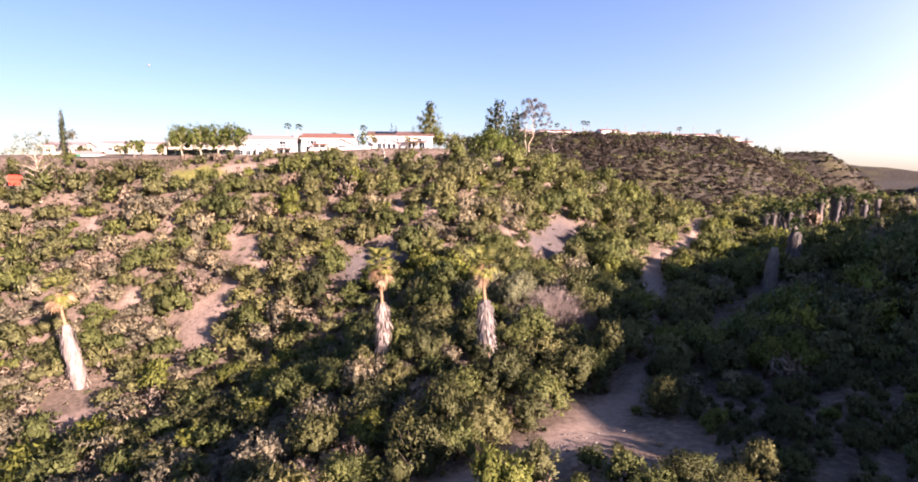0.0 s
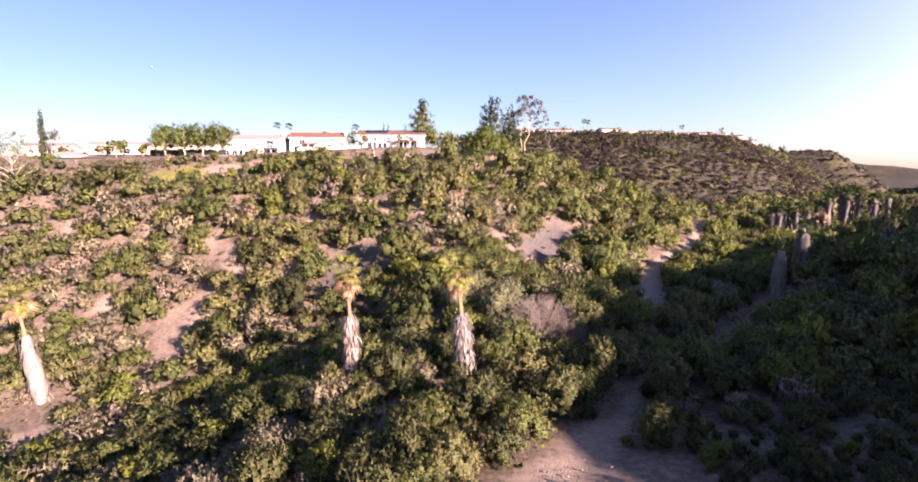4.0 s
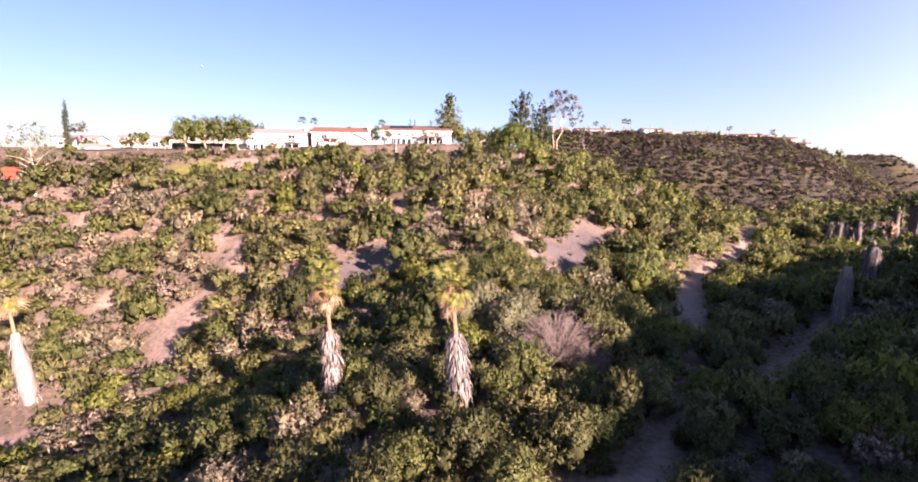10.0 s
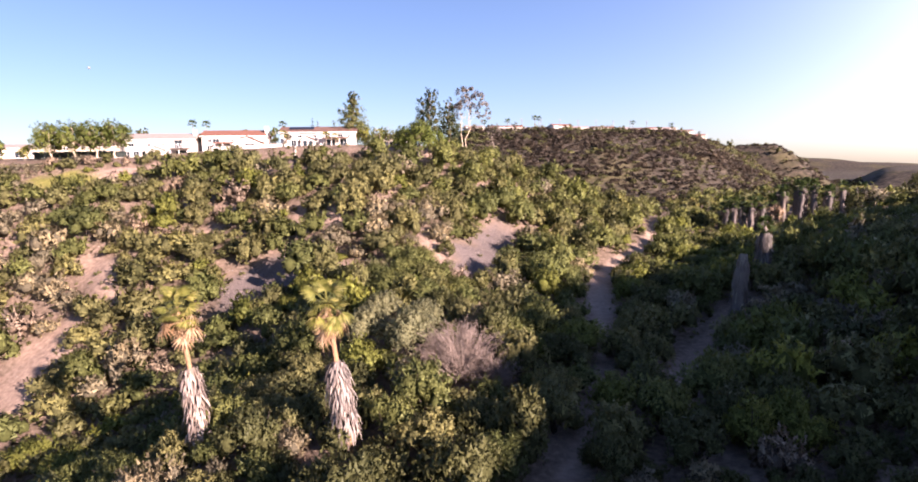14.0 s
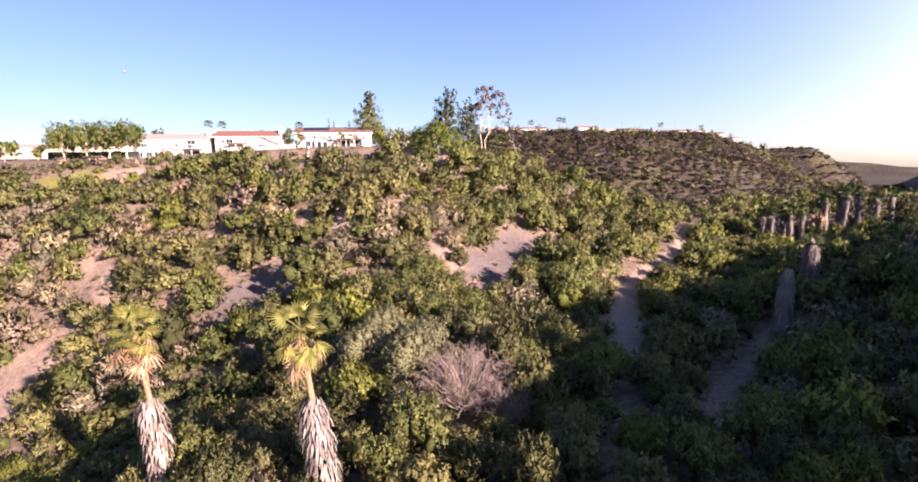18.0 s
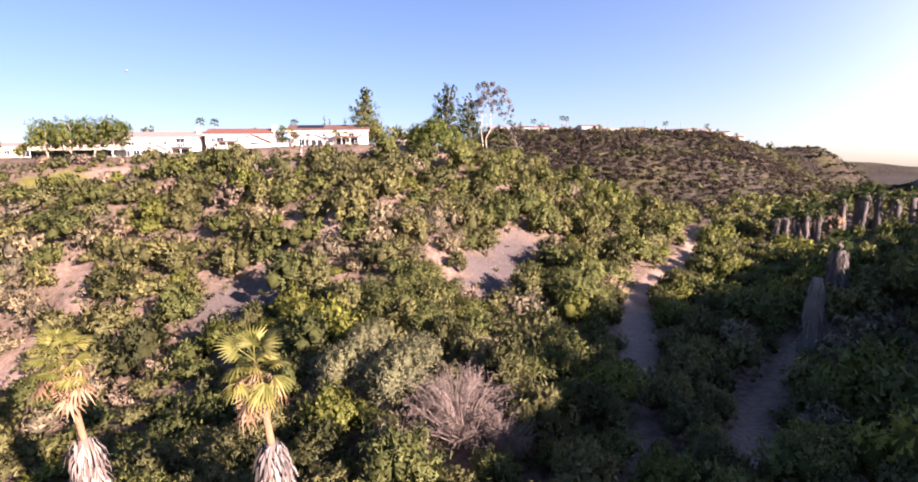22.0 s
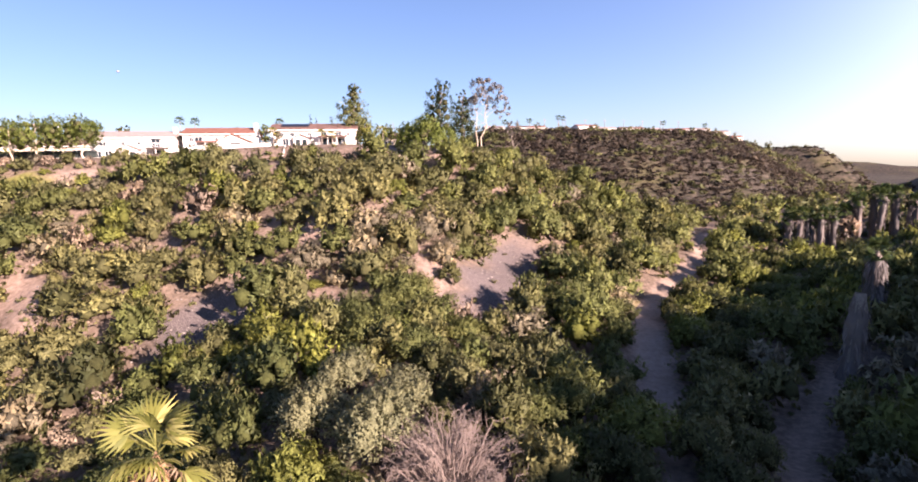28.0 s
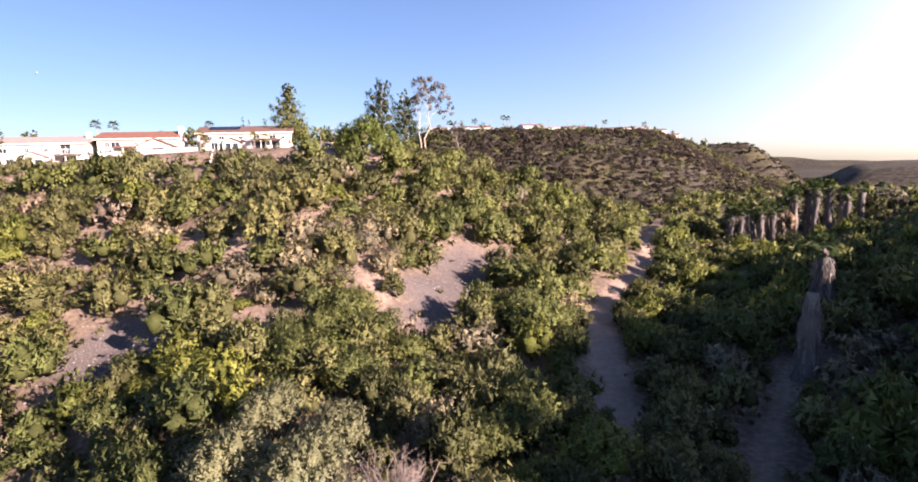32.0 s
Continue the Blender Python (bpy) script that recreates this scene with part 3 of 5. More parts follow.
# large bushes that stand out: kind, x, y, radius, stretch
MARKED = [
    (5, 14.6, 30.4, 2.4, 1.15), (0, 11.2, 38.8, 2.3, 1.1), (1, -1.4, 27.4, 2.3, 1.25), (0, -3.0, 34.4, 2.6, 1.2), (4, 24.2, 60.5, 4.2, 0.8), (0, 20.6, 58.5, 2.8, 0.9),
    (6, 6.2, 57.6, 3.4, 1.0), (6, 1.8, 60.5, 3.0, 0.95), (6, 8.0, 62.5, 2.8, 0.9), (6, 3.5, 66.0, 2.6, 0.9), (4, -4.6, 77.5, 3.4, 0.9), (4, -8.4, 78.6, 2.6, 0.8), (0, 4.6, 76.2, 3.4, 0.9), (0, 9.0, 72.8, 3.2, 0.9), (0, 2.6, 80.5, 2.6, 0.9),
    (0, 28.2, 89.2, 3.9, 0.85), (0, 31.6, 85.8, 2.8, 0.9), (1, 15.5, 74.5, 3.4, 0.8), (1, 21.6, 77.5, 2.6, 0.8), (4, 6.2, 114.5, 3.2, 0.8), (1, -0.5, 117, 3.4, 0.85),
    (1, 9.5, 88.5, 2.8, 0.9), (2, 10.5, 101, 3.4, 0.85), (2, 13.8, 98, 2.4, 0.9), (0, -16.5, 47.5, 2.6, 1.0), (0, -21, 52, 2.8, 1.1), (4, -27.5, 60, 2.8, 1.0), (4, -34.5, 66.5, 3.0, 0.9),
    (1, -9.5, 58, 3.0, 1.0), (0, -14.5, 60.5, 3.2, 1.0), (1, -5.5, 55, 2.8, 1.0), (0, 34.6, 48, 3.2, 0.9), (5, 30, 42, 2.8, 1.0), (2, 52, 60, 2.6, 0.9), (0, 60.5, 96, 3.6, 0.7), (4, 55, 92, 3.2, 0.7), (4, 66, 101, 3.4, 0.6), (0, 50, 86, 3.4, 0.7),
    (0, 8.5, 87, 3.4, 0.85), (0, 11.6, 83, 3.2, 0.85), (0, 6.2, 83, 3.0, 0.85), (0, 14.2, 79.5, 3.0, 0.8),
    (4, -3.2, 92, 1.5, 0.7), (3, -6.5, 98, 1.4, 0.7), (4, -1.5, 85, 1.4, 0.7), (3, 0.5, 80.5, 1.7, 0.7), (2, -8.5, 103, 1.5, 0.7)]


def thing_bush(k, s, x, y, z, r, tall, a, group):
    kd = KINDS[k]
    ob = new(kd.name, kd.shapes[s]["hero" if group == "large shrubs" else "fine"])
    ob.matrix_basis = Matrix.LocRotScale((x, y, z), Euler((0, 0, a)), (r, r, r * tall))
    where = " beside the dusty trail" if float(to_line(np.array(x), np.array(y), TRAIL)) < 6 else " on the open slope" if y > 70 else " in the canyon bottom"
    tagged(ob, kd.label + where, "shrub", group)
    put("woody_base", kd.shapes[s]["wood"], ob)
    put("inner_foliage", kd.shapes[s]["inner"], ob)


def grow():
    marked = np.array([(m[1], m[2], m[3]) for m in MARKED])

    def free(X, Y):
        ok = np.ones(len(X), bool)
        for mx, my, mr in marked:
            ok &= np.hypot(X - mx, Y - my) > mr * 0.85
        for mx, my, mr in ((10.6, 55.6, 4.4), (13.5, 53, 2.6), (9.6, 51.6, 2.4), (5.6, 25.8, 4.6), (2.0, 23, 3.0), (10.4, 26.0, 4.4), (13.2, 23.6, 3.0), (8.0, 21.0, 2.6), (-60, 71, 5.5), (-62, 76, 3), (-11.4, 46.6, 1.8), (0.3, 42.6, 1.5), (51, 70.5, 3)):
            ok &= np.hypot(X - mx, Y - my) > mr
        return ok
    rng = np.random.default_rng(40)
    for k, x, y, r, tall in MARKED:
        thing_bush(k, int(rng.integers(2)), x, y, float(height(x, y)) - 0.1, r, tall, rng.uniform(0, 6.28), "large shrubs")
    # foreground and canyon bottom
    rng, X, Y = scatter(41, -100, 84, 4, 80, 1.55)
    Z = height(X, Y)
    R = (1.2 + 1.9 * rng.random(len(X)) ** 1.7) * (1 + 0.25 * lumps(X, Y, 12, 33))
    R = R * (1 - 0.55 * smoothstep(9, 12, X) * (1 - smoothstep(32, 40, Y)))
    R = R * (1 - 0.5 * smoothstep(0, 4, X) * (1 - smoothstep(9, 12, X)) * (1 - smoothstep(21, 25, Y)))
    keep = free(X, Y) & (trail(X, Y) < 0.05) & (bare(X, Y) < 0.4)
    keep &= X > -12 - (Y + 12) * 1.15
    keep &= to_line(X, Y, TRAIL) > 1.1 + R * 0.85 - 1.7 * smoothstep(36, 41, Y) * (1 - smoothstep(62, 72, Y))
    keep &= to_line(X, Y, SIDE_TRAIL) > 1.0 + R * 0.7
    keep &= (Y < 66) | (bare(X + 0.5, Y + 2.2) < 0.5)
    keep = thinned(X, Y, R, keep, 0.6)
    K = kind_of(rng, X, Y)
    # dark green bushes here; the darkest leaf also stands for shade by the trail
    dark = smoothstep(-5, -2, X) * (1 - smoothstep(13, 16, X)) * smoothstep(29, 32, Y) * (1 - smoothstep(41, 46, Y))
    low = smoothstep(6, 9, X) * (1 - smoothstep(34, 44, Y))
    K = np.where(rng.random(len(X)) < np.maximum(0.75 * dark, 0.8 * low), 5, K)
    S, T, A = rng.integers(0, 5, len(X)), rng.uniform(0.9, 1.4, len(X)) * (1 - 0.25 * smoothstep(8, 25, -X)), rng.uniform(0, 6.28, len(X))
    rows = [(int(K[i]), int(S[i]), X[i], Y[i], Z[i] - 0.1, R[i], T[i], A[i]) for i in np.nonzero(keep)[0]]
    # those nearest to the flight are things of their own
    near = sorted(range(len(rows)), key=lambda i: math.hypot(rows[i][2] - 2 - 0.3 * (rows[i][3] - 20), (rows[i][3] - 38) * 0.8))
    own, rest = set(near[:290]), near[290:]
    for i in sorted(own):
        thing_bush(*rows[i], "shrubs of the canyon bottom")
    wide = [rows[i] for i in rest]
    inner = [r for r in wide if math.hypot(r[2] - 4, r[3] - 20) < 52 or -25 < r[2] < 38]
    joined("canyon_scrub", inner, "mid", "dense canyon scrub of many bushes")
    joined("outer_scrub", [r for r in wide if r not in inner], "sparse", "scrub at the edges of the canyon")
    # the sunlit slope
    rng, X, Y = scatter(42, -132, 100, 80, 152, 1.5)
    Z = height(X, Y)
    rim = 143 + 2.5 * lumps(X, Y, 7, 36) + 3 * smoothstep(-10, 10, X) - 10 * smoothstep(20, 60, X)
    dens = 0.9 + 0.3 * lumps(X, Y * 0.6, 9, 34)
    dens = np.where(Y > 128, dens * np.where(X < 30, 0.85, 1.0), dens)
    R = (1.3 + 2.4 * rng.random(len(X)) ** 1.5) * (1 + 0.25 * lumps(X, Y, 11, 35))
    floor = smoothstep(38, 46, X - 0.55 * (Y - 90)) * (1 - smoothstep(120, 150, Y))
    R = R * (1 - 0.25 * floor) * (1 - 0.45 * smoothstep(130, 140, Y) * (1 - smoothstep(18, 30, X)))
    keep = free(X, Y) & ~((X > 82) & (X < 128) & (Y > 114) & (Y < 137)) & (np.hypot((X + 84) / 13.5, (Y - 140.5) / 7.0) > 1) & (trail(X, Y) < 0.05) & (bare(X, Y) < 0.15) & (bare(X + 0.6, Y + 0.9 * R) < 0.5) & (rng.random(len(X)) < dens) & ((Y < rim) | (X > 30))
    keep &= to_line(X, Y, TRAIL) > 1.2 + R * 0.85 - 0.5 * smoothstep(100, 125, Y)
    keep = thinned(X, Y, R, keep, 0.53)
    K = kind_of(rng, X, Y)
    K = np.where(rng.random(len(X)) < 0.6 * floor, np.where(rng.random(len(X)) < 0.5, 4, 0), K)
    S, T, A = rng.integers(0, 5, len(X)), rng.uniform(0.75, 1.3, len(X)), rng.uniform(0, 6.28, len(X))
    top = smoothstep(-28, -22, X) * (1 - smoothstep(12, 18, X)) * smoothstep(131, 135, Y)
    keep &= rng.random(len(X)) > 0.5 * top
    R, T = R * (1 - 0.4 * top), T * (1 - 0.3 * top)
    rows = [(int(K[i]), int(S[i]), X[i], Y[i], Z[i] - 0.15, R[i], T[i], A[i]) for i in np.nonzero(keep)[0]]
    close = [r for r in rows if r[3] < 92 and -25 < r[2] < 38]
    joined("slope_foot_scrub", close, "mid", "scrub at the foot of the sunlit slope")
    joined("hillside_scrub", [r for r in rows if r not in close and r[3] < 118 and -75 < r[2] < 50], "low", "scrub covering the sunlit hillside")
    joined("upper_scrub", [r for r in rows if not (r[3] < 118 and -75 < r[2] < 50)], "sparse", "scrub along the upper slope and its ends")
    # small growth between the bushes
    rng, X, Y = scatter(46, -100, 70, 6, 146, 2.4)
    Z = height(X, Y)
    keep = (trail(X, Y) < 0.05) & (rng.random(len(X)) < np.where(bare(X, Y) > 0.4, 0.22, 0.6)) & (X > -14 - (Y + 12) * 1.15)
    K = np.where(rng.random(len(X)) < 0.13, 3, np.where(rng.random(len(X)) < 0.35, 2, 1))
    R = rng.uniform(0.35, 0.85, len(X))
    S, T, A = rng.integers(0, 5, len(X)), rng.uniform(0.6, 1.1, len(X)), rng.uniform(0, 6.28, len(X))
    joined("low_growth", [(int(K[i]), int(S[i]), X[i], Y[i], Z[i] - 0.05, R[i], T[i], A[i]) for i in np.nonzero(keep)[0]], "speck", "small dry growth between the bushes")
    # a low grey mat on the bank below the yards
    rng, X, Y = scatter(47, -97, -70, 132, 148, 1.0)
    keep = np.hypot((X + 84) / 12.5, (Y - 140.5) / 6.0) + 0.15 * lumps(X, Y, 4, 39) < 1
    joined("bank_mat", [(2, int(rng.integers(5)), X[i], Y[i], float(height(X[i], Y[i])) - 0.1, rng.uniform(0.8, 1.3), 0.6, rng.uniform(0, 6.28)) for i in np.nonzero(keep)[0]], "dot", "low grey-green groundcover matted over the bank")
    # the shaded slope and the valley up to the far mesa
    rng, X, Y = scatter(43, 60, 190, -20, 200, 5.2)
    Z = height(X, Y)
    keep = (trail(X, Y) < 0.05) & ~((X > 82) & (X < 128) & (Y > 114) & (Y < 137)) & ((Y > 152) | (X > 100) | ((Y < 78) & (X > 84))) & (rng.random(len(X)) < 0.9)
    K = kind_of(rng, X, Y)
    R = rng.uniform(1.7, 3.3, len(X))
    S, T, A = rng.integers(0, 5, len(X)), rng.uniform(0.6, 1.1, len(X)), rng.uniform(0, 6.28, len(X))
    joined("valley_scrub", [(int(K[i]), int(S[i]), X[i], Y[i], Z[i] - 0.2, R[i], T[i], A[i]) for i in np.nonzero(keep & (Y < 150) & (Y > 40))[0]], "sparse", "scrub on the valley floor and shaded slope")
    joined("bank_scrub", [(int(K[i]), int(S[i]), X[i], Y[i], Z[i] - 0.2, R[i], T[i], A[i]) for i in np.nonzero(keep & ((Y >= 150) | (Y <= 40)))[0]], "dot", "scrub on the shaded hill and valley floor")
    # the far mesa
    rng, X, Y = scatter(44, 10, 470, 188, 520, 3.4)
    Z = height(X, Y)
    keep = (rng.random(len(X)) < 0.95 - 0.35 * smoothstep(300, 330, Y - 0.2 * X)) & (Y < 331 + 0.2 * X + 75 * smoothstep(235, 300, X))
    keep &= (X > 20 + 0.25 * (Y - 188)) & (X < 60 + 0.98 * (Y - 60))
    u = rng.random(len(X))
    green = smoothstep(0.1, 0.5, lumps(X, Y, 40, 37))
    K = np.where(u < 0.86 - 0.3 * green, 7, np.where(u < 0.97 - 0.05 * green, 5, 1))
    R = rng.uniform(1.6, 3.2, len(X)) * (1 + 0.35 * lumps(X, Y, 20, 38))
    S, T, A = rng.integers(0, 5, len(X)), rng.uniform(0.5, 0.8, len(X)), rng.uniform(0, 6.28, len(X))
    joined("mesa_scrub", [(int(K[i]), int(S[i]), X[i], Y[i], Z[i] - 0.3, R[i], T[i], A[i]) for i in np.nonzero(keep)[0]], "dot", "low scrub covering the distant mesa side")


grow()


# ---- palms ----
PALM_LEAF = foliage("palm_leaf", (0.14, 0.15, 0.032), (0.255, 0.25, 0.066), (0.39, 0.355, 0.125), glow=0.35)
# darker copy of the palm leaf, with the shade of bank and grove in its colour
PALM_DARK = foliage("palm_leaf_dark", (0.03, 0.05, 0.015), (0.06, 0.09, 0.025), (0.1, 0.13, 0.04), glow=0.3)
PALM_DEAD = foliage("palm_leaf_dead", (0.2, 0.12, 0.065), (0.32, 0.205, 0.12), (0.45, 0.32, 0.2), glow=0.15)
SKIRT = foliage("palm_thatch", (0.1, 0.08, 0.071), (0.225, 0.184, 0.168), (0.42, 0.355, 0.325), patch=1.2, glow=0.05)
# grey thatch, darkened further so that its colour carries the grove's shade
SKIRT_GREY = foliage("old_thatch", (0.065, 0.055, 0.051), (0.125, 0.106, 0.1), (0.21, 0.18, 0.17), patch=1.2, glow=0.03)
NECK = plain("palm_bark", (0.22, 0.11, 0.06), (0.42, 0.26, 0.15), 3.0, relief=0.8, depth=0.04)


def tube(points, radii, sides=8, ragged=0.0, rng=None):
    """Corners and faces of a tube along the points."""
    vs, fs = [], []
    for i, (p, r) in enumerate(zip(points, radii)):
        q = np.array(points[min(i + 1, len(points) - 1)], float) - np.array(points[max(i - 1, 0)], float)
        q = unit(q)
        a = unit(np.cross(q, (0.31, 0.94, 0.12)))
        b = np.cross(q, a)
        for k in range(sides):
            w = 6.2832 * k / sides
            rr = r * (1 + (ragged * rng.normal() if rng is not None else 0))
            vs.append(np.array(p) + (a * math.cos(w) + b * math.sin(w)) * rr)
        if i:
            o = i * sides
            for k in range(sides):
                fs.append((o - sides + k, o - sides + (k + 1) % sides, o + (k + 1) % sides, o + k))
    return np.array(vs), np.array(fs)


def fan_frond(name, mat, segs, spread, blade, stalk, droop, seed):
    """A fan leaf: a thin stalk along +x, and pleated segments that split and droop at the tips."""
    rng = np.random.default_rng(seed)
    vs, fs = [], []
    sag = lambda s: -droop * s * s
    for s in np.linspace(0, 1, 4):
        for k in range(2):
            vs.append((s * stalk, (k - 0.5) * 0.07, sag(s * 0.5) * stalk))
    for i in range(3):
        fs.append((2 * i, 2 * i + 1, 2 * i + 3, 2 * i + 2))
    for i in range(segs):
        a = spread * (i / (segs - 1) - 0.5) * 2
        L = blade * (1 - 0.25 * abs(a) / spread) * rng.uniform(0.88, 1.08)
        d, n = np.array((math.cos(a), math.sin(a), 0)), np.array((-math.sin(a), math.cos(a), 0))
        o = len(vs)
        for s, w in ((0.0, 0.02), (0.45, 0.06), (0.7, 0.035), (1.0, 0.006)):
            z = sag(0.5) * stalk - droop * 0.9 * L * s ** 2.2 + (0.03 if i % 2 else -0.03) * (s < 0.7)
            c = np.array((stalk, 0, z)) + d * L * s * (1 - 0.12 * s)
            vs += [c - n * w * blade, c + n * w * blade]
        for k in range(3):
            fs.append((o + 2 * k, o + 2 * k + 1, o + 2 * k + 3, o + 2 * k + 2))
    return mesh_of(name, vs, fs, [mat])


FRONDS = {}
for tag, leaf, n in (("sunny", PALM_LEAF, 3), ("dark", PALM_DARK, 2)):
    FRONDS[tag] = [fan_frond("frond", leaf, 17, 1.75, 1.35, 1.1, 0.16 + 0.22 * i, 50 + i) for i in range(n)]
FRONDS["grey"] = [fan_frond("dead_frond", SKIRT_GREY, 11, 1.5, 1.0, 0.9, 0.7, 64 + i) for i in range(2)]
FRONDS["dead"] = [fan_frond("dead_frond", PALM_DEAD, 11, 1.5, 1.0, 0.9, 0.7, 60 + i) for i in range(2)]


def thatch(seed, bottom, top, r0, r1, lean, strips):
    """The skirt of dead leaves round a trunk: a ragged sleeve with hanging strips."""
    rng = np.random.default_rng(seed)
    n = 14
    pts = [np.array((lean[0], lean[1], 1.0)) * (bottom + (top - bottom) * s) for s in np.linspace(0, 1, n)]
    rad = [(r0 + (r1 - r0) * s) * (0.8 + 0.12 * math.sin(s * 9 + seed)) * (0.75 if s > 0.97 else 1) for s in np.linspace(0, 1, n)]
    v, f = tube(pts, rad, 12, 0.12, rng)
    vs, fs = [v], [f]
    o = len(v)
    for _ in range(strips):
        s, a = rng.random() ** 0.9, rng.uniform(0, 6.28)
        r = (r0 + (r1 - r0) * s) * rng.uniform(0.8, 1.05)
        z = bottom + (top - bottom) * s
        d, n3 = np.array((math.cos(a), math.sin(a), 0)), np.array((-math.sin(a), math.cos(a), 0))
        L, w = rng.uniform(0.5, 1.3), rng.uniform(0.03, 0.085)
        c = np.array((lean[0] * z, lean[1] * z, z)) + d * r
        kick = rng.uniform(0.05, 0.5)
        tip = c + d * kick * L + n3 * rng.normal() * 0.15 - (0, 0, L)
        midp = c * 0.5 + tip * 0.5 + d * 0.12
        vs.append(np.array([c - n3 * w * 0.5, c + n3 * w * 0.5, midp + n3 * w, midp - n3 * w, tip + n3 * w * 0.35, tip - n3 * w * 0.35]))
        fs.append(np.array([(0, 1, 2, 3), (3, 2, 4, 5)]) + o)
        o += 6
    return np.concatenate(vs), np.concatenate(fs)


def fan_palm(x, y, base, skirt, crown_z, r0, r1, lean, seed, fronds=26, dead=12, size=1.0, tag="sunny", label="", group="", z=None, strips=720):
    """A tall fan palm. skirt: bottom and top above the foot; crown_z: the crown's middle above the foot."""
    rng = np.random.default_rng(seed)
    foot = float(height(x, y)) if base is None else base
    top = new("fan_palm")
    top.matrix_basis = Matrix.Translation((x, y, foot))
    tagged(top, label, "palm tree", group)
    n = 9
    neck = crown_z - 0.7 * size
    pts = [(lean[0] * s * neck, lean[1] * s * neck, s * neck - 0.3 * (s == 0)) for s in np.linspace(0, 1, n)]
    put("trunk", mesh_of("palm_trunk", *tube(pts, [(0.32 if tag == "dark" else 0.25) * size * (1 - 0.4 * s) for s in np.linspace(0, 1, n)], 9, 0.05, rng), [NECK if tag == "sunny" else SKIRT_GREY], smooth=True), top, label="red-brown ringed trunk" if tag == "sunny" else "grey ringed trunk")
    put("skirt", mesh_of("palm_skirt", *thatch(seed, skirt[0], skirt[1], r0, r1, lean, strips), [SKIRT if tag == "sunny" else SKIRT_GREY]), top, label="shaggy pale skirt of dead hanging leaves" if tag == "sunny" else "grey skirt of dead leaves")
    c = Vector((lean[0] * crown_z, lean[1] * crown_z, crown_z))
    for i in range(fronds):
        s = i / max(fronds - 1, 1)
        up = 74 - 108 * s + rng.normal() * 14
        m = Matrix.Translation(c - Vector((0, 0, 0.9 * s))) @ Euler((rng.normal() * 0.35, -radians(up), i * 2.4 + rng.normal() * 0.2)).to_matrix().to_4x4() @ Matrix.Scale(size * rng.uniform(0.62, 0.9), 4)
        put("frond", FRONDS[tag][int(rng.integers(len(FRONDS[tag])))], top, m)
    for i in range(dead):
        m = Matrix.Translation(c - Vector((0, 0, 0.2 + 1.2 * rng.random()))) @ Euler((rng.normal() * 0.5, -radians(-15 - 60 * rng.random()), i * 2.1 + rng.normal() * 0.4)).to_matrix().to_4x4() @ Matrix.Scale(size * rng.uniform(0.85, 1.25), 4)
        put("dead_frond", FRONDS["dead" if tag == "sunny" else "grey"][i % 2], top, m)
    return top


def palms():
    fan_palm(-10.6, 48.6, None, (0.2, 8.3), 13.4, 0.86, 0.56, (-0.03, -0.17), 1, fronds=30, dead=24, label="tall fan palm with yellow-green crown and thick pale skirt", group="fan palms of the canyon bottom")
    fan_palm(0.9, 44.0, None, (2.2, 7.5), 12.0, 0.82, 0.54, (-0.08, -0.12), 2, fronds=26, dead=34, label="fan palm with browning crown and ragged skirt on a bare neck", group="fan palms of the canyon bottom")
    fan_palm(-62.2, 76.5, -16.2, (0.3, 14.0), 20.2, 1.7, 1.0, (-0.16, 0.03), 3, size=1.5, fronds=22, dead=14, label="leaning fan palm with bright white thatch on its trunk", group="fan palms of the canyon bottom", strips=300)
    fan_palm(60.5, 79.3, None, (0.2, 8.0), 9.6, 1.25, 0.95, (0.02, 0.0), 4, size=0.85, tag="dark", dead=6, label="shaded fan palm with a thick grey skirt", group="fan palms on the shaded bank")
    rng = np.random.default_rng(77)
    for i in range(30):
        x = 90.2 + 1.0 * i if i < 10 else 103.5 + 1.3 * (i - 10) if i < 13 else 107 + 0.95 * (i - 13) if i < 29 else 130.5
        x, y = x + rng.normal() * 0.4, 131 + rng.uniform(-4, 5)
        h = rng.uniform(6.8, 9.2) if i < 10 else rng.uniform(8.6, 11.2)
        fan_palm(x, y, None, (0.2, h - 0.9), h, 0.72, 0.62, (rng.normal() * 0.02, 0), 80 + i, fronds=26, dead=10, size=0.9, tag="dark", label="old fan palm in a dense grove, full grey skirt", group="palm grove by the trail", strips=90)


palms()


def dead_trunk(x, y, h, r, lean, seed, label):
    rng = np.random.default_rng(seed)
    top = new("dead_palm_trunk", mesh_of("dead_trunk", *thatch(seed, 0.0, h, r, r * 0.72, lean, 170), [SKIRT_GREY]))
    top.matrix_basis = Matrix.Translation((x, y, float(height(x, y)) - 0.2))
    tagged(top, label, "dead palm")
    pts = [(lean[0] * h * s, lean[1] * h * s, h * s * 1.03) for s in np.linspace(0, 1, 5)]
    put("broken_top", mesh_of("broken_top", *tube(pts, [r * 0.6 * (1 - 0.3 * s) for s in np.linspace(0, 1, 5)], 8, 0.2, rng), [BARK]), top)


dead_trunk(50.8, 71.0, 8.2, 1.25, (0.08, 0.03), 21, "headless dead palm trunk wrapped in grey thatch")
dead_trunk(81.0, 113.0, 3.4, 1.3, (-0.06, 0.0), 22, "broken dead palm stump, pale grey")


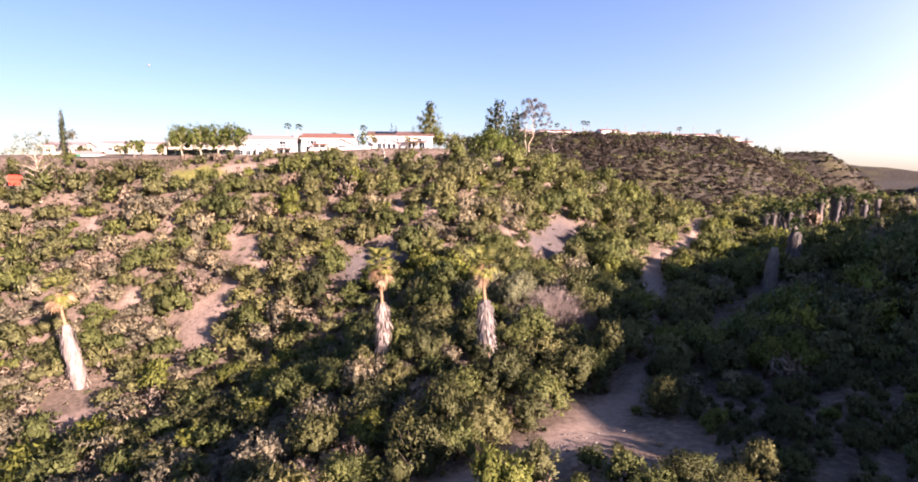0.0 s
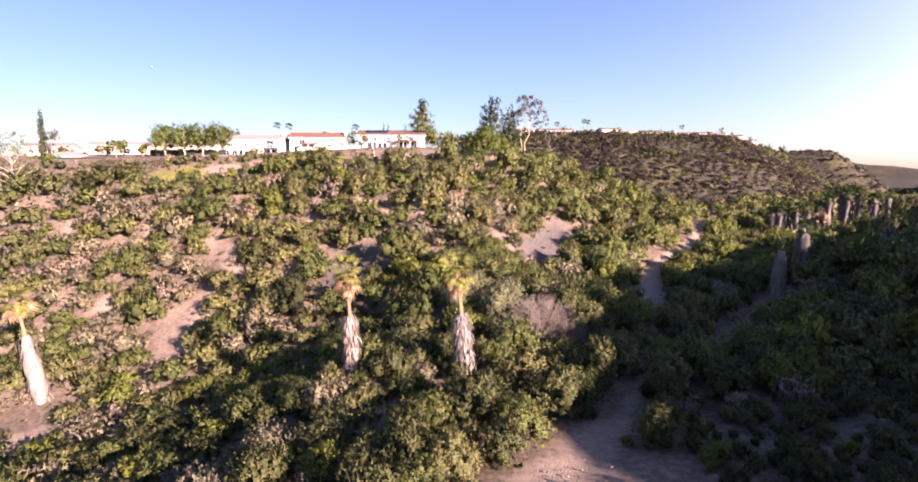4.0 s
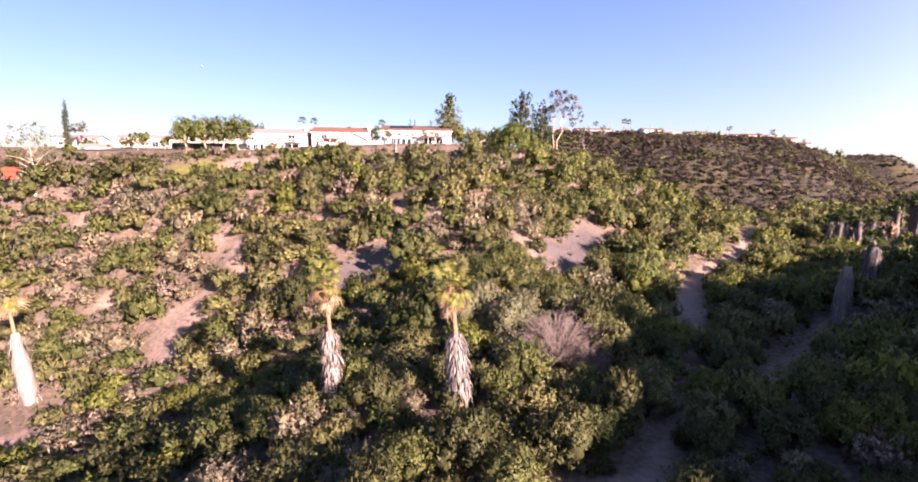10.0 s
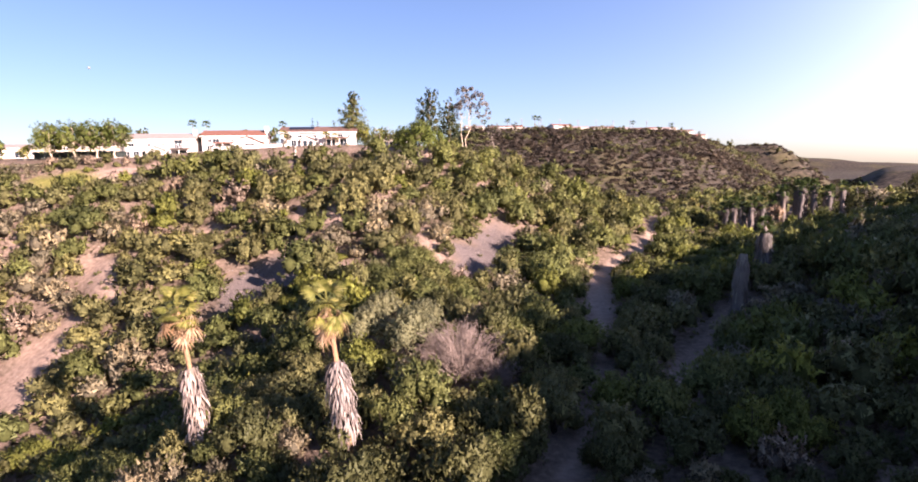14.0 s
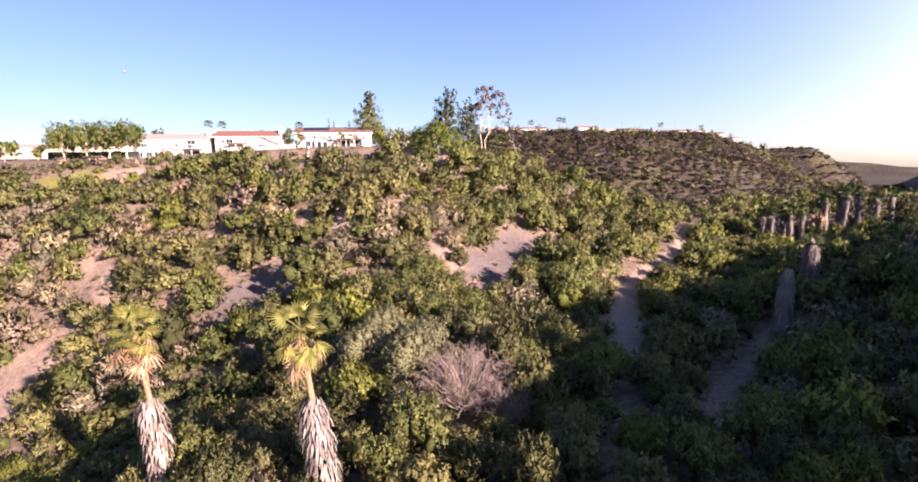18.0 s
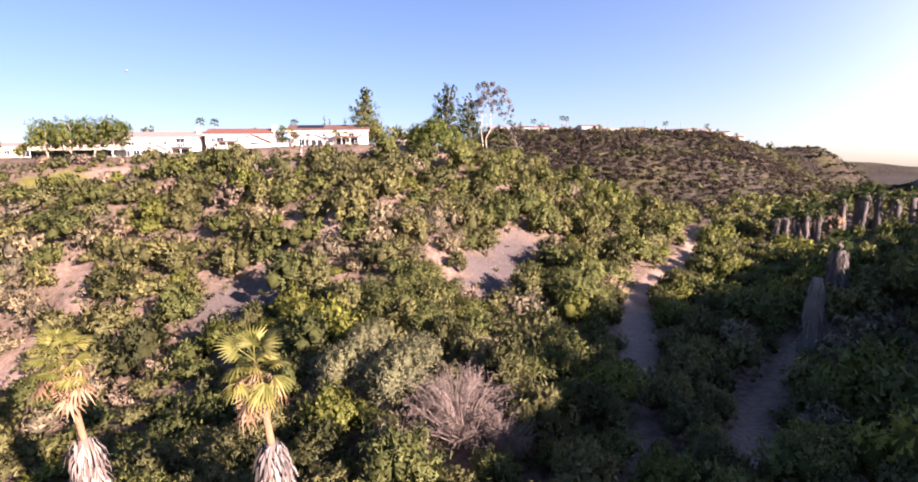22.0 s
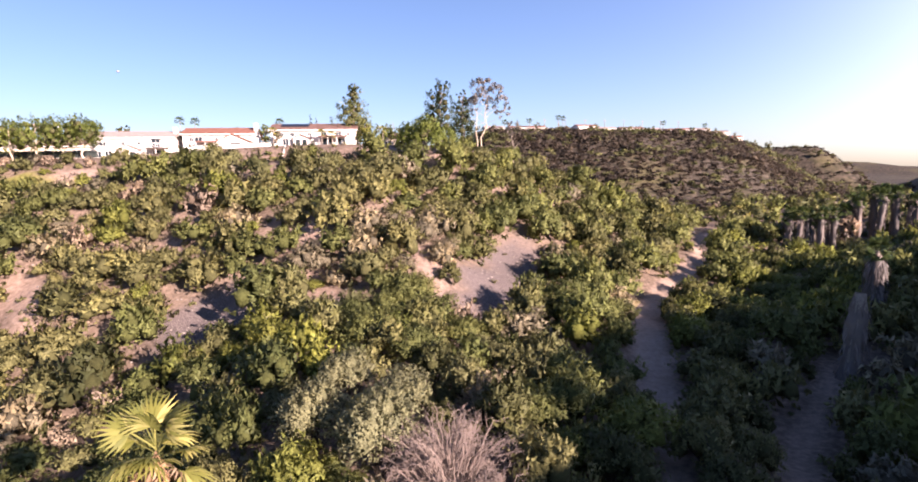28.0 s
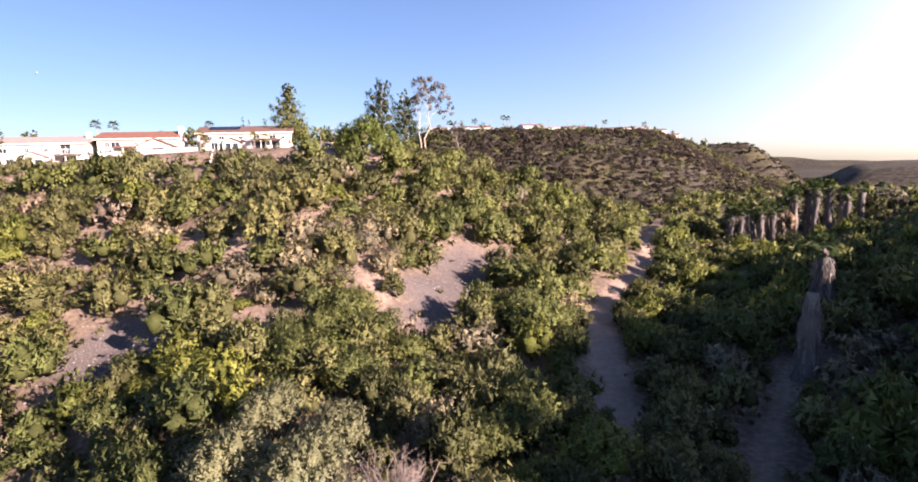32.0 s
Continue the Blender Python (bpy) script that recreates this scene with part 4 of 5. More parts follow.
# ---- trees ----
def limbs(rng, h, r, spread, count, lean=(0, 0), fork=0.35, sides=7):
    """A tapered trunk that splits into limbs, as one mesh."""
    vs, fs, o = [], [], 0

    def add(points, radii):
        nonlocal o
        v, f = tube(points, radii, sides, 0.06, rng)
        vs.append(v)
        fs.append(f + o)
        o += len(v)
    trunk = [np.array((lean[0] * s * h, lean[1] * s * h, s * h * 0.9)) + rng.normal(size=3) * 0.02 * h * (s > 0) for s in np.linspace(0, 1, 7)]
    add(trunk, [r * (1.25 if s == 0 else 1 - 0.75 * s) for s in np.linspace(0, 1, 7)])
    for i in range(count):
        s = fork + (0.9 - fork) * (i + rng.random()) / count
        p = trunk[0] * (1 - s) + trunk[-1] * s
        a = i * 2.4 + rng.normal() * 0.4
        L = spread * rng.uniform(0.6, 1.0) * (1.1 - 0.4 * s)
        q = p + (math.cos(a) * L, math.sin(a) * L, L * rng.uniform(0.35, 0.8))
        m = p * 0.5 + q * 0.5 + (0, 0, 0.1 * L)
        add([p, m, q], [r * 0.45 * (1.1 - s), r * 0.28 * (1.1 - s), 0.03])
    return np.concatenate(vs), np.concatenate(fs)


def tree(name, x, y, z, h, trunk_r, blobs, leaf, n, size, bark, label, category="tree", group="", spread=None, count=9, lean=(0, 0), fork=0.35, seed=1, core=0.6):
    """A tree: tapered trunk with limbs, and a crown of many small sprays over uneven lobes. blobs: rows of x, y, z, radius above the foot."""
    rng = np.random.default_rng(seed)
    base = float(height(x, y)) - 0.2 if z is None else z
    top = new(name)
    top.matrix_basis = Matrix.Translation((x, y, base))
    tagged(top, label, category, group)
    put("trunk", mesh_of("trunk", *limbs(rng, h, trunk_r, spread or h * 0.3, count, lean, fork), [bark], smooth=True), top)
    b = np.array(blobs, float)
    v, f, nrm = leaf_cloud(rng, (b[:, :3], b[:, 3], 1.0), int(n * 1.05), size * 0.85, 4)
    put("crown", mesh_of("crown", v, f, [leaf], normals=nrm), top)
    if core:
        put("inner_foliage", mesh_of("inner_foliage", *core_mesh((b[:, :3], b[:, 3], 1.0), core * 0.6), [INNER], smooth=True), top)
    return top


def cone_blobs(rng, h, low, r, count, power=0.8):
    """Lobes of an uneven cone, as a pine's crown."""
    out = []
    for i in range(count):
        s = (i + 0.5) / count
        rr = r * (1 - s) ** power
        a = i * 2.4 + rng.normal() * 0.5
        d = rr * rng.uniform(0.3, 0.75)
        out.append((math.cos(a) * d, math.sin(a) * d, low + (h - low) * s, 0.32 * rr + 0.28 * r * (1 - 0.6 * s)))
    return out


def round_blobs(rng, h, low, r, count):
    out = []
    for i in range(count):
        u = unit(rng.normal(size=3))
        out.append((u[0] * r * 0.62, u[1] * r * 0.62, (h + low) / 2 + u[2] * (h - low) * 0.3, r * rng.uniform(0.3, 0.48)))
    return out


PINE = foliage("pine_needles", (0.075, 0.09, 0.028), (0.115, 0.132, 0.042), (0.16, 0.175, 0.06), patch=0.5)
PINE_DARK = foliage("pine_needles_dark", (0.02, 0.035, 0.016), (0.045, 0.065, 0.028), (0.085, 0.105, 0.04), patch=0.5)
EUC = foliage("eucalyptus_leaf", (0.11, 0.1, 0.09), (0.18, 0.165, 0.15), (0.27, 0.25, 0.23), patch=0.6)
EUC_BARK = plain("eucalyptus_bark", (0.36, 0.28, 0.19), (0.62, 0.52, 0.4), 1.2)
FICUS = foliage("ficus_leaf", (0.1, 0.13, 0.026), (0.15, 0.185, 0.04), (0.205, 0.235, 0.06), patch=0.5)
CYPRESS = foliage("cypress_leaf", (0.02, 0.035, 0.018), (0.04, 0.06, 0.028), (0.07, 0.095, 0.045), patch=0.6)


def rim_trees():
    r = np.random.default_rng(5)
    tree("pine_tree", -3.6, 163, 29.4, 16.2, 0.35, cone_blobs(r, 15.4, 2.0, 5.3, 26, 0.6), PINE, 4800, 0.42, BARK, "tall conical pine, sunlit yellow-green, beside a house", seed=11)
    tree("pine_tree", 17.6, 159, 28.8, 15.8, 0.4, cone_blobs(r, 15.8, 3.5, 4.6, 18, 0.35), PINE_DARK, 3800, 0.42, BARK, "tall dark green pine with a broad top at the canyon rim", seed=12)
    tree("pine_tree", 22.8, 158, 28.2, 13.8, 0.4, cone_blobs(r, 13.8, 2.5, 4.0, 14, 0.35), PINE_DARK, 3000, 0.42, BARK, "dark pine standing close beside a pale eucalyptus", seed=13)
    tree("spreading_pine", 13.2, 138, None, 7.8, 0.35, [(math.cos(a) * d, math.sin(a) * d * 0.7, zz, rr) for a, d, zz, rr in [(0, 0, 6.2, 2.6), (0.3, 3.6, 4.6, 2.2), (2.9, 3.6, 4.8, 2.3), (1.5, 2.5, 5.4, 2.2), (4.4, 2.4, 5.0, 2.3), (0, 5.2, 3.2, 1.5), (3.2, 5.2, 3.2, 1.6), (5.4, 3.5, 3.4, 1.9), (3.9, 3.7, 3.2, 1.8)]],
         FICUS, 6500, 0.44, BARK, "low spreading pine with a wide yellow-green crown on the rim", seed=14, fork=0.25)
    tree("eucalyptus_tree", 27.4, 157, 26.0, 17.5, 0.2, [(-0.8, 0, 16.8, 1.9), (1.6, 0.3, 17.2, 1.7), (0.3, -0.3, 14.8, 1.8), (3.6, 0.2, 15.6, 1.8), (4.8, 0, 13.2, 1.7), (2.4, 0.4, 12.8, 1.6), (5.9, 0.2, 11.2, 1.4), (-1.6, 0, 13.8, 1.3), (4.4, 0.6, 10.4, 1.2)],
         EUC, 2100, 0.45, EUC_BARK, "tall eucalyptus with thin greyish crown and pale bare trunk", seed=15, count=12, fork=0.5, lean=(0.07, 0), spread=5, core=0)
    tree("eucalyptus_tree", 26.2, 156.4, 26.2, 14.0, 0.17, [(-0.9, 0, 12.8, 1.4), (0.2, 0, 14.0, 1.3), (-0.5, 0.4, 11.0, 1.1)], EUC, 500, 0.42, EUC_BARK, "slender eucalyptus with a pale straight trunk", seed=16, count=6, fork=0.6, core=0)
    tree("eucalyptus_tree", 36.5, 163, 25.0, 9.5, 0.2, round_blobs(r, 11.5, 4.0, 2.4, 6), EUC, 700, 0.42, BARK, "small grey-green eucalyptus behind the rim", seed=17, core=0.4)
    for i, (x, y, z, h, rr) in enumerate([(-76.4, 152.5, 26.2, 8.4, 4.6), (-71.0, 152, 26.4, 9.0, 4.4), (-66.2, 152.8, 26.8, 8.6, 4.2), (-61.8, 152.6, 27.0, 8.8, 4.0)]):
        tree("ficus_tree", x, y, z, h, 0.22, round_blobs(r, h + 0.6, 1.9, rr * 1.12, 17), FICUS, 4200, 0.36, EUC_BARK, "leafy green ficus with a pale trunk above the slope", group="ficus row", seed=20 + i, fork=0.25)
    tree("round_tree", -89.5, 152, 25.9, 5.4, 0.2, round_blobs(r, 5.8, 0.8, 3.0, 10), FICUS, 1500, 0.42, BARK, "small round green tree at the edge of the yards", seed=25)
    tree("yellow_shrub_tree", -83.5, 154, 26.2, 3.8, 0.16, round_blobs(r, 4.6, 0.6, 2.2, 7), LEAF_BRIGHT, 800, 0.38, BARK, "yellowish leafy shrub tree beside the row of ficus", seed=26)
    cyp = [(0.05 * math.sin(i * 2.1), 0.05 * math.cos(i * 1.7), 0.6 + 0.6 * i, 0.8 * (1 - (i / 24.5) ** 4) + 0.1) for i in range(24)]
    tree("cypress_tree", -107.5, 149.5, 25.4, 15.0, 0.2, cyp, CYPRESS, 3600, 0.24, BARK, "tall narrow dark cypress column at the canyon rim", seed=27, spread=0.4, core=0.9)
    syc = [(-2.8, 0, 14.6, 2.3), (1.0, 0.4, 15.4, 2.0), (-4.9, 0, 11.6, 2.3), (3.3, 0, 12.8, 2.2), (0, -0.6, 12.4, 2.0), (5.0, 0, 10.0, 1.8), (-3.1, 0.6, 8.8, 1.9), (1.8, 0.3, 9.0, 1.7), (-6.0, 0, 9.0, 1.6), (4.0, 0.4, 7.2, 1.5)]
    tree("sycamore_tree", -102.5, 130.6, None, 16.0, 0.36, syc, LEAF_OLIVE, 2300, 0.34, EUC_BARK, "half-bare tree with white branching trunk on the slope", seed=28, count=16, fork=0.22, spread=6.2, core=0)
    for i, (x, y, z, h, rr, lf) in enumerate([(-0.6, 159, 29.4, 5.4, 2.4, LEAF_BRIGHT), (2.6, 161, 29.4, 5.8, 2.3, FICUS), (6.0, 163, 29.4, 6.6, 2.4, PINE), (-24.4, 160, 29.4, 5.6, 1.7, FICUS), (-20.8, 155.4, 29.2, 3.6, 1.3, LEAF_SAGE), (-44.0, 162, 28.8, 6.2, 2.2, LEAF_OLIVE), (9.2, 157, 29.2, 4.2, 2.2, PINE_DARK), (-97, 158, 26.6, 3.0, 2.8, LEAF_GREEN), (-107, 158, 26.5, 3.0, 2.6, LEAF_OLIVE)]):
        tree("garden_tree", x, y, z, h, 0.14, round_blobs(r, h, 0.7, rr, 8), lf, 900, 0.36, BARK, "leafy garden tree by the houses on the rim", group="garden trees on the rim", seed=30 + i)
    for i, x in enumerate((-16.6, -15.1)):
        slim = [(0.05 * math.sin(k * 2.1), 0.05 * math.cos(k * 1.7), 0.8 + 0.55 * k, 0.5 * (1 - (k / 19) ** 3) + 0.1) for k in range(19)]
        tree("cypress_tree", x, 178, 28.0, 11.0, 0.1, slim, CYPRESS, 500, 0.3, BARK, "thin dark cypress spire rising behind a roof", group="cypress pair", seed=47 + i, spread=0.3)
    # trees whose tops show behind the roofs
    for i, (x, y, h, rr, lf) in enumerate([(-41, 178, 8.2, 2.2, LEAF_OLIVE), (-36.5, 180, 8.4, 2.4, LEAF_OLIVE), (-31, 178, 8.6, 1.9, LEAF_DRY), (-29, 182, 8.2, 1.8, LEAF_SAGE), (-57, 182, 7.6, 1.6, LEAF_OLIVE), (-24, 180, 9.0, 2.0, FICUS), (-120, 172, 8.0, 3.0, LEAF_SAGE), (-66, 180, 9.6, 2.2, LEAF_DARK)]):
        tree("backyard_tree", x, y, 27.6, h, 0.18, round_blobs(r, h, 3.0, rr, 7), lf, 600, 0.42, BARK, "tree crown rising behind the house roofs", group="trees behind the houses", seed=50 + i)


rim_trees()


def feather_palm(x, y, z, h, seed, label, size=1.0, leaf=None):
    """A slim palm with arching leaves, far off."""
    rng = np.random.default_rng(seed)
    top = new("slim_palm")
    top.matrix_basis = Matrix.Translation((x, y, z))
    tagged(top, label, "palm tree")
    put("trunk", mesh_of("slim_trunk", *tube([(0.1 * math.sin(s * 3) * size, 0, s * h) for s in np.linspace(0, 1, 6)], [0.16 * size * (1.2 - 0.5 * s) for s in np.linspace(0, 1, 6)], 6), [BARK]), top)
    for i in range(14):
        m = Matrix.Translation((0, 0, h)) @ Euler((0, -radians(65 - 95 * (i / 13)), i * 2.4)).to_matrix().to_4x4() @ Matrix.Scale(size, 4)
        put("frond", FRONDS["dark" if leaf is None else leaf][i % 2], top, m)


for i, (x, y, z, h) in enumerate([(-53.5, 185, 28.5, 9.6), (-49.8, 186, 28.5, 9.4), (-96, 200, 28, 9.6), (-90.5, 205, 28, 10.2), (-27.5, 190, 29.5, 8.5)]):
    feather_palm(x, y, z, h, 100 + i, "slim fan palm rising behind the house roofs", 0.8)
for i, (x, y, h) in enumerate([(-10.5, 154.5, 3.0), (-8.2, 155, 2.6), (3.6, 154.5, 3.6), (-21.2, 153.6, 3.4)]):
    feather_palm(x, y, 29.3, h, 110 + i, "small yellow-leaved garden palm by the house", 0.62, "sunny")
for i, (x, h) in enumerate([(-17.4, 8.4), (-16.0, 8.2)]):
    tree("cypress_tree", x, 185, 29.5, h, 0.12, [(0, 0, 0.5 + 0.55 * k, 0.5 * (1 - (k / 15) ** 3) + 0.08) for k in range(15)], CYPRESS, 500, 0.25, BARK, "narrow dark cypress behind the roof", seed=120 + i, spread=0.3)


# ---- houses on the rim ----
STUCCO = plain("white_stucco", (0.58, 0.54, 0.5), (0.68, 0.64, 0.6), 0.7, relief=0.2)
STUCCO_TAN = plain("tan_stucco", (0.5, 0.42, 0.33), (0.62, 0.54, 0.44), 0.7, relief=0.2)
ROOF_RED = plain("red_tile_roof", (0.14, 0.06, 0.043), (0.26, 0.12, 0.085), 1.1, relief=0.5)
ROOF_BROWN = plain("brown_shingle_roof", (0.1, 0.058, 0.047), (0.185, 0.11, 0.09), 1.1, relief=0.5)
ROOF_PINK = plain("pale_shingle_roof", (0.24, 0.18, 0.165), (0.36, 0.28, 0.255), 1.1, relief=0.5)
TRIM = plain("white_trim", (0.72, 0.7, 0.66), (0.82, 0.8, 0.76), 2.0, 0.5)
SOLAR = plain("solar_glass", (0.012, 0.014, 0.022), (0.02, 0.024, 0.035), 2.0, 0.2, 0.0, spec=0.6)
DARKWOOD = plain("dark_wood", (0.06, 0.045, 0.035), (0.13, 0.1, 0.08), 2.0)
FENCE_DARK = plain("dark_fence_paint", (0.02, 0.028, 0.026), (0.04, 0.05, 0.048), 2.0)
RED_PAINT = plain("red_canvas", (0.5, 0.05, 0.025), (0.62, 0.08, 0.04), 2.0)
GREEN_PAINT = plain("green_paint", (0.03, 0.16, 0.08), (0.05, 0.22, 0.11), 2.0)
CONCRETE = plain("pale_concrete", (0.42, 0.38, 0.33), (0.58, 0.54, 0.48), 1.2)


def glass_material():
    m, nt, b = material("window_glass", 0.12, 0.0, 0.2)
    b.inputs["Base Color"].default_value = (0.03, 0.04, 0.05, 1)
    n = noise_node(nt, 0.6, 2)
    bump(nt, b, n.outputs["Fac"], 0.05, 0.02)
    return m


PANE = glass_material()


def box_bm(size, at=(0, 0, 0), bevel=0.0):
    """A box whose base centre is at the place."""
    bm = bmesh.new()
    bmesh.ops.create_cube(bm, size=1)
    bmesh.ops.scale(bm, vec=size, verts=bm.verts)
    bmesh.ops.translate(bm, vec=(at[0], at[1], at[2] + size[2] / 2), verts=bm.verts)
    if bevel:
        bmesh.ops.bevel(bm, geom=bm.edges[:], offset=bevel, segments=1, affect="EDGES")
    return bm


def pierced_wall(w, h, holes, thick=0.25):
    """A wall in the plane y = 0 from x = -w/2 to w/2, with real openings (x, z, width, height) and their reveals."""
    xs = sorted({-w / 2, w / 2, *[v for x, z, a, b in holes for v in (x - a / 2, x + a / 2)]})
    zs = sorted({0.0, h, *[v for x, z, a, b in holes for v in (z, z + b)]})
    bm = bmesh.new()

    def quad(*p):
        bm.faces.new([bm.verts.new(q) for q in p])
    for x0, x1 in zip(xs, xs[1:]):
        for z0, z1 in zip(zs, zs[1:]):
            cx, cz = (x0 + x1) / 2, (z0 + z1) / 2
            if not any(abs(cx - x) < a / 2 and z < cz < z + b for x, z, a, b in holes):
                quad((x0, 0, z0), (x1, 0, z0), (x1, 0, z1), (x0, 0, z1))
                quad((x0, thick, z1), (x1, thick, z1), (x1, thick, z0), (x0, thick, z0))
    for x, z, a, b in holes:
        l, r, t = x - a / 2, x + a / 2, z + b
        quad((l, 0, z), (l, thick, z), (l, thick, t), (l, 0, t))
        quad((r, 0, z), (r, 0, t), (r, thick, t), (r, thick, z))
        quad((l, 0, t), (l, thick, t), (r, thick, t), (r, 0, t))
        quad((l, 0, z), (r, 0, z), (r, thick, z), (l, thick, z))
    quad((-w / 2, 0, h), (w / 2, 0, h), (w / 2, thick, h), (-w / 2, thick, h))
    return bm


def gable_roof(w, d, rise, over=0.5, thick=0.22):
    """A roof with its ridge along x over a body w by d whose eaves are at z = 0; the front is at y = 0."""
    bm = bmesh.new()
    x, y0, y1, ym = w / 2 + over, -over, d + over, d / 2
    s = rise / ym
    prof = [(y0, -over * s), (ym, rise), (y1, -over * s), (y1, -over * s + thick), (ym, rise + thick), (y0, -over * s + thick)]
    a = [bm.verts.new((-x, y, z)) for y, z in prof]
    b = [bm.verts.new((x, y, z)) for y, z in prof]
    for i in range(6):
        j = (i + 1) % 6
        bm.faces.new((a[i], a[j], b[j], b[i]))
    bm.faces.new((a[0], a[5], a[4], a[1]))
    bm.faces.new((a[1], a[4], a[3], a[2]))
    bm.faces.new((b[1], b[4], b[5], b[0]))
    bm.faces.new((b[2], b[3], b[4], b[1]))
    return bm


def gable_wall(d, h, rise, thick=0.25):
    """A side wall along y with its gable, standing at x = 0 and thick towards +x."""
    bm = bmesh.new()
    prof = [(0, 0), (d, 0), (d, h), (d / 2, h + rise), (0, h)]
    a = [bm.verts.new((0, y, z)) for y, z in prof]
    b = [bm.verts.new((thick, y, z)) for y, z in prof]
    bm.faces.new(a[::-1])
    bm.faces.new(b)
    for i in range(5):
        j = (i + 1) % 5
        bm.faces.new((a[i], a[j], b[j], b[i]))
    return bm


def window(house, x, z, w, h, bars=1):
    """A window in the front wall: frame, sill and panes."""
    win = new("window")
    win.parent = house
    win.matrix_basis = Matrix.Translation((x, 0.1, z))
    t = 0.07
    bm = bmesh.new()
    for size, at in [((w, 0.09, t), (0, 0, 0)), ((w, 0.09, t), (0, 0, h - t)), ((t, 0.09, h), (-w / 2 + t / 2, 0, 0)), ((t, 0.09, h), (w / 2 - t / 2, 0, 0))] + [((t * 0.7, 0.08, h), (-w / 2 + w * (i + 1) / (bars + 1), 0, 0)) for i in range(bars)]:
        b2 = box_bm(size, at)
        me = bpy.data.meshes.new("tmp")
        b2.to_mesh(me)
        b2.free()
        bm.from_mesh(me)
        bpy.data.meshes.remove(me)
    part("window_frame", bm, TRIM, win)
    part("pane", box_bm((w - t, 0.02, h - t), (0, 0.03, t / 2)), PANE, win)
    if z > 0.4:
        part("sill", box_bm((w + 0.16, 0.16, 0.06), (0, -0.14, -0.07)), TRIM, win)


def house(x, y, z, w, d, h, rise, roof, turn, wins, label, storeys=2, wall=None, extras=None):
    """A house whose front faces -y before the turn; x, y, z is the middle of the foot of its front."""
    top = new("house")
    top.matrix_basis = pose(x, y, z, 0, 0, turn)
    tagged(top, label, "house", "houses on the rim")
    wall = wall or STUCCO
    part("front_wall", pierced_wall(w, h, [(a, b, c, e) for a, b, c, e, *_ in wins]), wall, top)
    for s, at in ((-1, -w / 2), (1, w / 2 - 0.25)):
        g = gable_wall(d - 0.254, h, rise * (1 - 0.25 / d))
        bmesh.ops.translate(g, vec=(at, 0.252, 0), verts=g.verts)
        part("side_wall", g, wall, top)
    part("back_wall", box_bm((w - 0.51, 0.25, h), (0, d - 0.13, 0)), wall, top)
    part("floor_slab", box_bm((w - 0.6, d - 0.6, 0.2), (0, d / 2, 0.0)), CONCRETE, top)
    part("inner_wall", box_bm((w - 0.6, 0.1, h - 0.3), (0, 2.4, 0.22)), STUCCO_TAN, top)
    r = gable_roof(w, d, rise)
    bmesh.ops.translate(r, vec=(0, 0, h + 0.004), verts=r.verts)
    part("roof", r, roof, top)
    part("fascia", box_bm((w + 1.0, 0.06, 0.24), (0, -0.54, h - 0.5 * rise / (d / 2) - 0.02)), TRIM, top)
    for a, b, c, e, *bars in wins:
        window(top, a, b, c, e, bars[0] if bars else 1)
    if extras:
        extras(top)
    return top


def chimney(top, x, y, z, w, h, mat):
    c = part("chimney", box_bm((w, w * 0.75, h), (x, y, z), 0.03), mat, top)
    part("chimney_cap", box_bm((w + 0.16, w * 0.75 + 0.16, 0.12), (x, y, z + h)), CONCRETE, c)


def patio(top, x, w, d, h, roofmat, posts=3):
    """A covered patio in front of the wall: posts under a sloping slab."""
    for i in range(posts):
        part("post", box_bm((0.16, 0.16, h - 0.12), (x - w / 2 + 0.1 + (w - 0.2) * i / (posts - 1), -d + 0.12, 0)), TRIM, top)
    bm = box_bm((w + 0.3, d, 0.16), (x, -d / 2 - 0.01, h - 0.12))
    for v in bm.verts:
        v.co.z += 0.35 * (1 + v.co.y / d)
    part("patio_roof", bm, roofmat, top)


